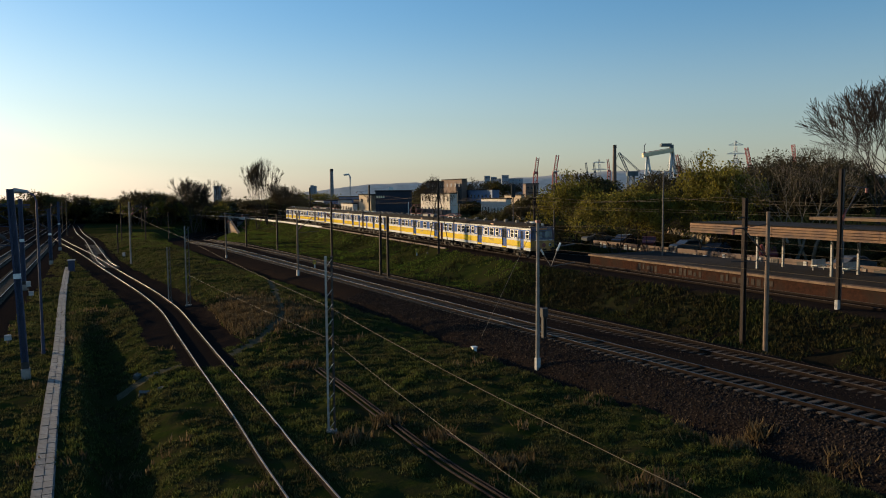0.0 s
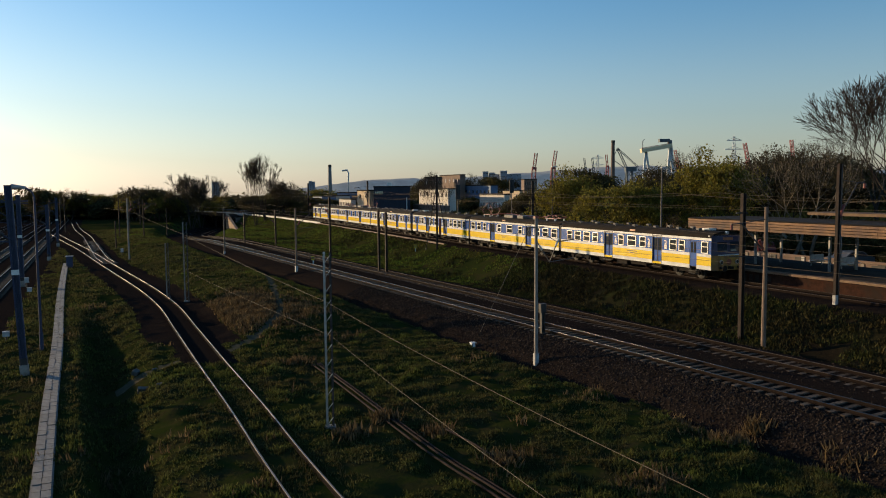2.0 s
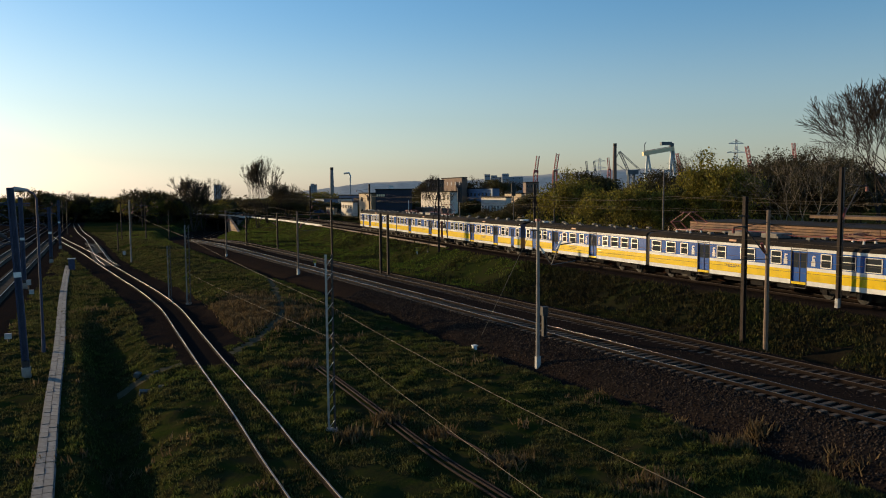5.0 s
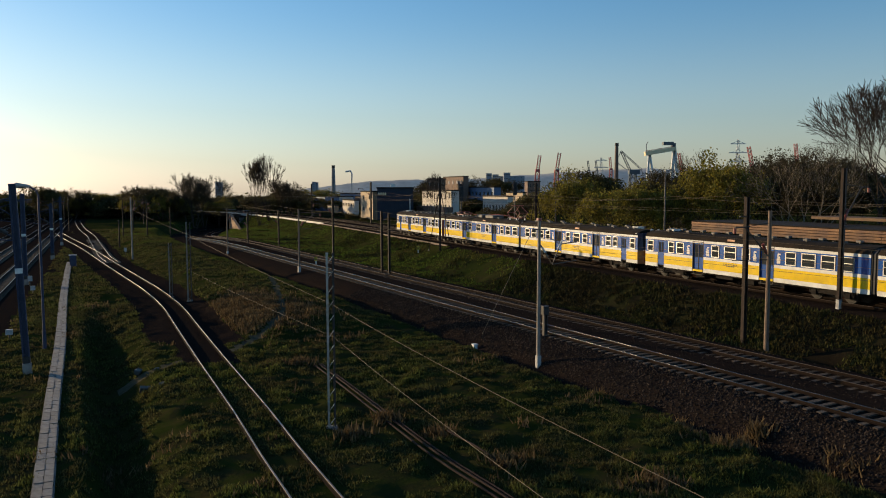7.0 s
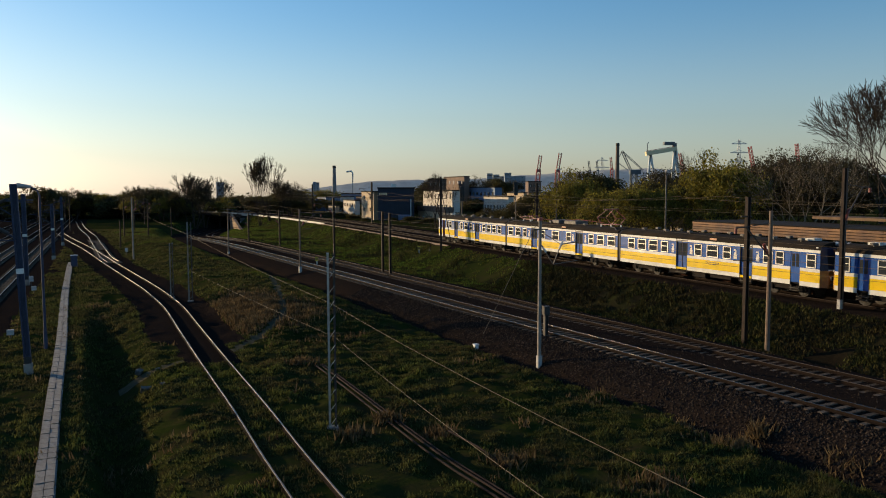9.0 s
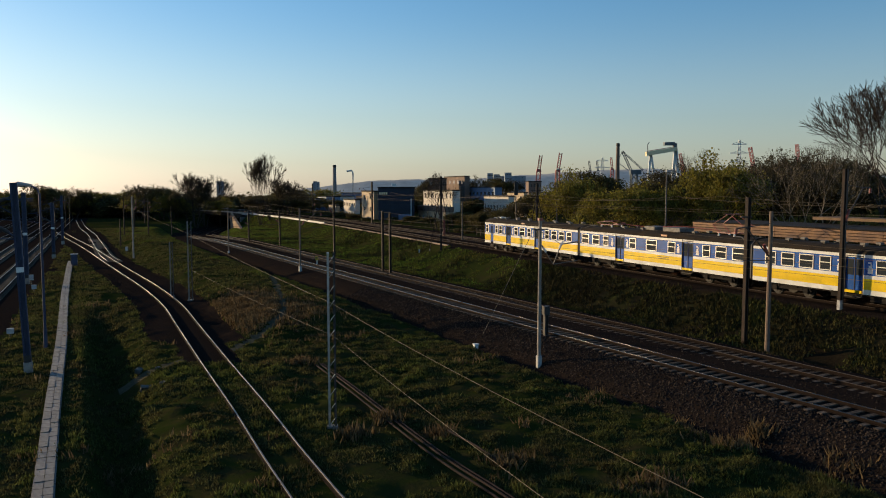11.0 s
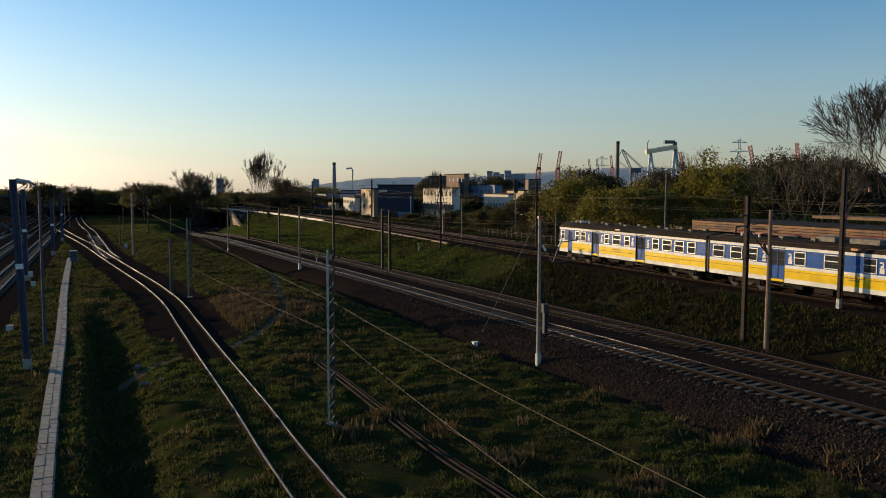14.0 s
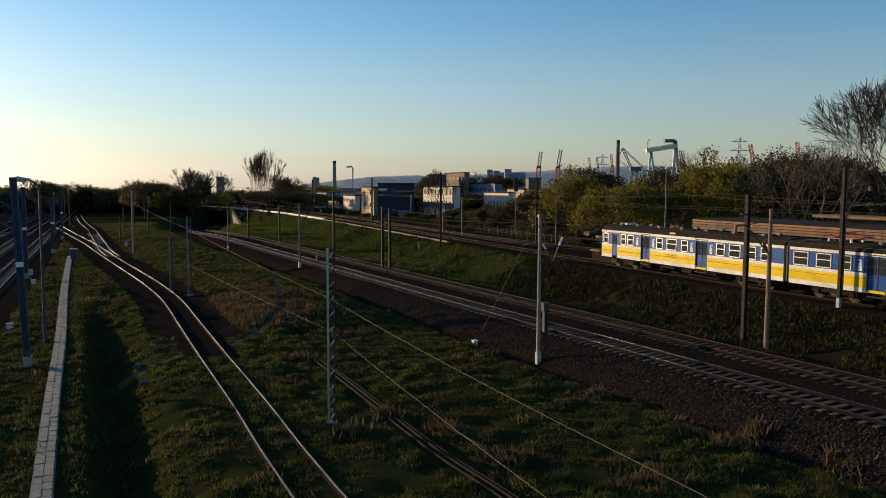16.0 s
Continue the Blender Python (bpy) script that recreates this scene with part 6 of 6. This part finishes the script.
rt = random.Random(3)
for kind, p, wd in (
    ("bare", (48.9, 84, 19.6), 1.0), ("bare", (53.2, 88, 22.3), 1.1), ("bare", (59.8, 95, 22.5), 1.15), ("bare2", (50.2, 100, 15.2), 1.0), ("bare2", (58.5, 110, 16.4), 1.1), ("bare", (63.0, 104, 21.0), 1.1), ("bare2", (56.3, 115, 15.0), 1.0),
    ("bud", (47.4, 112, 15.0), 1.1), ("bud", (53.4, 118, 15.3), 1.2), ("olive", (47.4, 108, 11.7), 1.3), ("bud", (50.6, 105, 14.6), 1.2), ("olive", (51.8, 104, 11.7), 1.3), ("olive", (56.1, 102, 11.6), 1.4), ("bud", (51.6, 98, 12.9), 1.2),
    ("birch", (36.9, 80, 12.2), 0.9), ("birch", (39.0, 80, 12.4), 0.9), ("bud", (43.7, 105, 12.8), 1.1), ("olive", (45.1, 110, 11.0), 1.2),
    ("spring", (33.4, 92, 13.4), 0.85), ("spring2", (31.4, 90, 11.8), 0.7), ("spring", (35.7, 94, 12.1), 0.75), ("olive", (41.0, 104, 10.5), 1.2),
    ("bare2", (40.5, 125, 15.6), 0.9), ("bud", (37.2, 120, 13.4), 1.1), ("olive", (33.5, 112, 10.2), 1.2), ("olive", (37.3, 112, 9.4), 1.2), ("bud", (39.4, 135, 12.4), 1.1),
    ("spring2", (20.4, 88, 9.3), 0.9), ("spring", (22.8, 90, 10.1), 0.9), ("olive", (30.6, 112, 10.2), 1.2), ("olive", (24.1, 112, 8.1), 1.1), ("spring2", (25.0, 92, 9.4), 0.8),
    ("spring", (17.8, 98, 11.8), 0.8), ("olive", (24.3, 124, 12.1), 1.0), ("spring2", (16.7, 100, 9.7), 0.8), ("olive", (19.5, 128, 8.9), 1.2), ("olive", (26.9, 130, 10.8), 1.1),
    ("olive", (18.2, 140, 8.9), 1.3), ("olive", (15.6, 140, 7.6), 1.3), ("bud", (13.1, 135, 7.2), 1.2), ("olive", (10.2, 130, 5.8), 1.4), ("olive", (6.6, 135, 5.2), 1.4), ("bud", (10.1, 150, 6.1), 1.2), ("olive", (4.2, 140, 4.3), 1.3),
    ("bare", (-0.1, 135, 12.4), 0.7), ("bare2", (1.8, 150, 10.3), 0.8), ("bare", (-1.2, 140, 11.0), 0.7), ("bare2", (-2.2, 150, 10.0), 0.8),
    ("farbare", (-49.2, 205, 17.2), 0.5), ("farbare", (-47.0, 207, 19.0), 0.55), ("farbare", (-44.6, 215, 12.6), 0.8), ("farbare", (-42.7, 215, 11.5), 1.0), ("bud", (-45.5, 225, 10.9), 1.1), ("bud", (-55.9, 220, 8.3), 1.2), ("bud", (-43.2, 235, 7.9), 1.3), ("olive", (-39.7, 240, 6.5), 1.6), ("olive", (-48.2, 222, 6.6), 1.8), ("olive", (-43.9, 225, 6.3), 1.8), ("olive", (-55.0, 226, 6.3), 1.6),
    ("farbare", (-77.7, 240, 14.9), 0.9), ("farbare", (-77.8, 250, 13.7), 0.9), ("bud", (-81.5, 245, 11.8), 1.1), ("bud", (-99.6, 260, 11.2), 1.4), ("olive", (-94.0, 255, 9.6), 1.4), ("bud", (-103.5, 260, 8.7), 1.2), ("olive", (-91.8, 262, 7.7), 1.5), ("olive", (-79.6, 270, 6.7), 1.6), ("bud", (-78.4, 280, 8.7), 1.2), ("olive", (-111.5, 270, 6.7), 1.5), ("olive", (-75.3, 280, 6.6), 1.6),
    ("bud", (-122.9, 280, 8.0), 1.3), ("spring2", (-128.0, 280, 8.4), 1.4), ("bud", (-130.4, 270, 10.4), 1.3), ("spring", (-137.3, 275, 8.0), 1.4), ("olive", (-125.6, 240, 10.6), 1.1), ("bud", (-128.3, 240, 9.6), 1.0), ("spring2", (-150.4, 270, 7.7), 1.5), ("olive", (-155.4, 270, 8.0), 1.5), ("bud", (-162.3, 270, 8.4), 1.4), ("spring", (-136.3, 290, 7.6), 1.5), ("spring2", (-123.4, 290, 7.6), 1.5), ("farbare", (-139.7, 285, 9.7), 1.2), ("farbare", (-129.4, 290, 8.0), 1.3), ("bud", (-117.6, 285, 9.7), 1.3), ("spring", (-100.5, 250, 7.0), 1.1), ("spring2", (-89.4, 250, 7.1), 1.1), ("farbare", (-103.5, 265, 11.2), 1.2), ("farbare", (-97.6, 265, 10.4), 1.2), ("spring", (-73.9, 255, 7.0), 1.1),
):
    tree(kind, p[0], p[1], p[2], wd, rt.uniform(0, 6.28))
# further belts of trees that fill the distance
for i in range(46):
    x = -260 + i * 10 + rt.uniform(-4, 4)
    y = 330 + rt.uniform(-25, 60)
    tree(rt.choice(["olive", "bud", "spring2"]), x, y, rt.uniform(4.5, 9.5) if x < -60 else rt.uniform(6.5, 9), 1.6, rt.uniform(0, 6.28))
for i in range(90):
    x = -230 + i * 2.8 + rt.uniform(-3, 3)
    y = 285 + rt.uniform(-12, 40) - (30 if x > -60 else 0)
    tree("shrub", x, y, rt.uniform(3.5, 6.5), 1.9, rt.uniform(0, 6.28))
for i in range(60):
    s = -140 + i * 2.5 + rt.uniform(-1, 1)
    x, y = line_at(s, rt.uniform(10.5, 20))
    tree("shrub", x, y, rt.uniform(1.7, 3.0), 1.9, rt.uniform(0, 6.28))
for i in range(60):
    s = -75 + i * 2.9 + rt.uniform(-1, 1)
    x, y = line_at(s, 24 + rt.uniform(-2, 10))
    tree("shrub", x, y, rt.uniform(2.2, 3.8), 1.8, rt.uniform(0, 6.28))
for i in range(34):
    x = -10 + i * 14 + rt.uniform(-5, 5)
    y = 400 + rt.uniform(-40, 80)
    tree(rt.choice(["olive", "bud", "olive"]), x, y, rt.uniform(11, 17), 1.4, rt.uniform(0, 6.28))
for i in range(16):
    s = 4 + i * 5.5
    x, y = line_at(s, 27 + rt.uniform(-2, 3))
    tree(rt.choice(["olive", "bud", "olive"]), x, y, rt.uniform(4.5, 6.0), 1.8, rt.uniform(0, 6.28))


# ---------------- grass and gravel ----------------
def blades(rng, count, area, size, per, name, m, label, want, flat=0.5):
    g = Geo()
    made = 0
    tries = 0
    while made < count and tries < count * 8:
        tries += 1
        u, v = area(rng)
        if not want(u, v):
            continue
        x, y = xy(u, v)
        z = ground_z(u, v) - 0.02
        made += 1
        for _ in range(per):
            a = rng.uniform(0, 6.28)
            s = size * rng.uniform(0.5, 1.4)
            bx, by = x + rng.gauss(0, size * 0.6), y + rng.gauss(0, size * 0.6)
            w = s * 0.10 + 0.016
            lx, ly = math.cos(a) * s * flat * rng.random(), math.sin(a) * s * flat * rng.random()
            ca, sa = math.cos(a + 1.57) * w, math.sin(a + 1.57) * w
            g.add([(bx - ca, by - sa, z), (bx + ca, by + sa, z), (bx + lx, by + ly, z + s)], [(0, 1, 2)])
    o = part(name, g, m, None)
    tagged(o, label, "grass", kind="stuff")


def clear(u, v):
    """True where grass grows: off the rails, the ballast and the trough."""
    x, y = xy(u, v)
    b = bend(u)
    vt = float(np.interp(u, PATH_U, PATH_V))
    if 25.0 + b + noise.noise((u * 0.25, v * 0.25, 3)) * 0.7 < v < 37.0 + b or vt - 3.0 < v:
        return False
    if 40 < u < 110 and float(np.min((WAY_X - x) ** 2 + (WAY_Y - y) ** 2)) < 0.16:
        return False
    if 8 < u < 50 and float(np.min((PIPE_X - x) ** 2 + (PIPE_Y - y) ** 2)) < 0.22:
        return False
    if yard(u, v) < -6.4 or cinders(x, y):
        return False
    for px, py in TROUGH[::2]:
        if (px - x) ** 2 + (py - y) ** 2 < 0.5:
            return False
    return True


def patch(u, v, k):
    return noise.noise((u * 0.13, v * 0.13, k))


rg = random.Random(21)
near = lambda r: (12 + 62 * r.random() ** 1.35, r.uniform(-5, 27))
wide = lambda r: (r.uniform(60, 215), r.uniform(-7, 30))
bank = lambda r: (r.uniform(-12, 150), r.uniform(37, 55))
turf = lambda u, v: noise.noise((u * 0.28, v * 0.28, 4)) + noise.noise((u * 0.9, v * 0.9, 6)) * 0.8
blades(rg, 38000, near, 0.11, 6, "grass", M_GRASS, "short rough spring grass on the meadow", lambda u, v: clear(u, v) and turf(u, v) > -0.25, 1.3)
blades(rg, 24000, wide, 0.20, 4, "grass", M_GRASS, "short rough spring grass further along the meadow", lambda u, v: clear(u, v) and turf(u * 0.6, v * 0.8) > -0.3, 1.2)
blades(rg, 16000, lambda r: (r.uniform(-12, 66), r.uniform(37, 55)), 0.20, 5, "grass", M_BANKG, "dead brown grass on the railway bank", lambda u, v: clear(u, v) and turf(u, v) > -0.35, 1.0)
blades(rg, 15000, lambda r: (r.uniform(60, 245), r.uniform(37, 60)), 0.22, 4, "grass", M_FRESH, "fresh green grass on the railway bank", lambda u, v: clear(u, v) and turf(u * 0.5, v * 0.7) > -0.32, 1.0)
blades(rg, 6500, near, 0.17, 8, "tall_grass", M_TUFT, "olive green tufts standing in the meadow", lambda u, v: clear(u, v) and noise.noise((u * 0.9, v * 0.9, 2)) + 0.6 * patch(u, v, 5) > 0.28, 1.2)
blades(rg, 5500, wide, 0.20, 7, "tall_grass", M_FRESH, "fresh green grass along the terrace edge", lambda u, v: clear(u, v) and v > 12 and patch(u, v, 5) + 0.09 * (v - 20) > 0.1, 1.0)
blades(rg, 900, near, 0.26, 6, "dry_grass", M_DRY, "tufts of dry straw coloured grass", lambda u, v: clear(u, v) and noise.noise((u * 0.3, v * 0.3, 7)) > 0.38, 0.9)
blades(rg, 2200, lambda r: (r.gauss(60, 3.4), r.gauss(14.6, 2.0)), 0.30, 7, "dry_grass", M_DRY, "brown dead grass on the slope of the terrace", clear, 1.0)
blades(rg, 1400, bank, 0.35, 6, "dry_grass", M_BANKG, "dry weeds on the railway bank", lambda u, v: clear(u, v) and patch(u, v, 9) > 0.1, 0.9)
# dry clumps that stand out of the turf
for x, y, w in ((-3.7, 30.4, 0.5), (-2.5, 32.6, 0.5), (-0.1, 30.9, 0.5), (2.35, 27.3, 0.6), (7.6, 25.1, 0.6), (11.4, 29.4, 0.6), (12.9, 30.4, 0.5), (14.6, 26.8, 0.7), (-8.2, 43.6, 0.6), (10.5, 32.6, 0.5)):
    cu, cv = uv(x, y)
    blades(rg, 24, lambda r: (r.gauss(cu, w * 0.6), r.gauss(cv, w * 0.6)), 0.34, 9, "dry_clump", M_DRY, "clump of dry straw coloured grass in the meadow", lambda u, v: True, 0.9)

# loose stones on the ballast shoulder
st = Geo()
for i in range(30000):
    u = -8 + 75 * rg.random() ** 1.3
    v = rg.uniform(25.4, 36.9) if i % 5 == 0 else rg.uniform(25.3, 28.7)
    x, y = xy(u, v)
    z = ground_z(u, v)
    s = rg.uniform(0.03, 0.075)
    a = rg.uniform(0, 6.28)
    c, d = math.cos(a) * s, math.sin(a) * s
    st.add([(x - c, y - d, z - 0.01), (x + d, y - c, z - 0.01), (x + c, y + d, z - 0.01), (x - d, y + c, z - 0.01), (x + c * 0.3, y + d * 0.3, z + s * 0.9)], [(0, 1, 4), (1, 2, 4), (2, 3, 4), (3, 0, 4)])
o = part("ballast_stones", st, M_STONE, None)
tagged(o, "loose brown ballast stones along the main tracks", "ballast", kind="stuff")


motions()
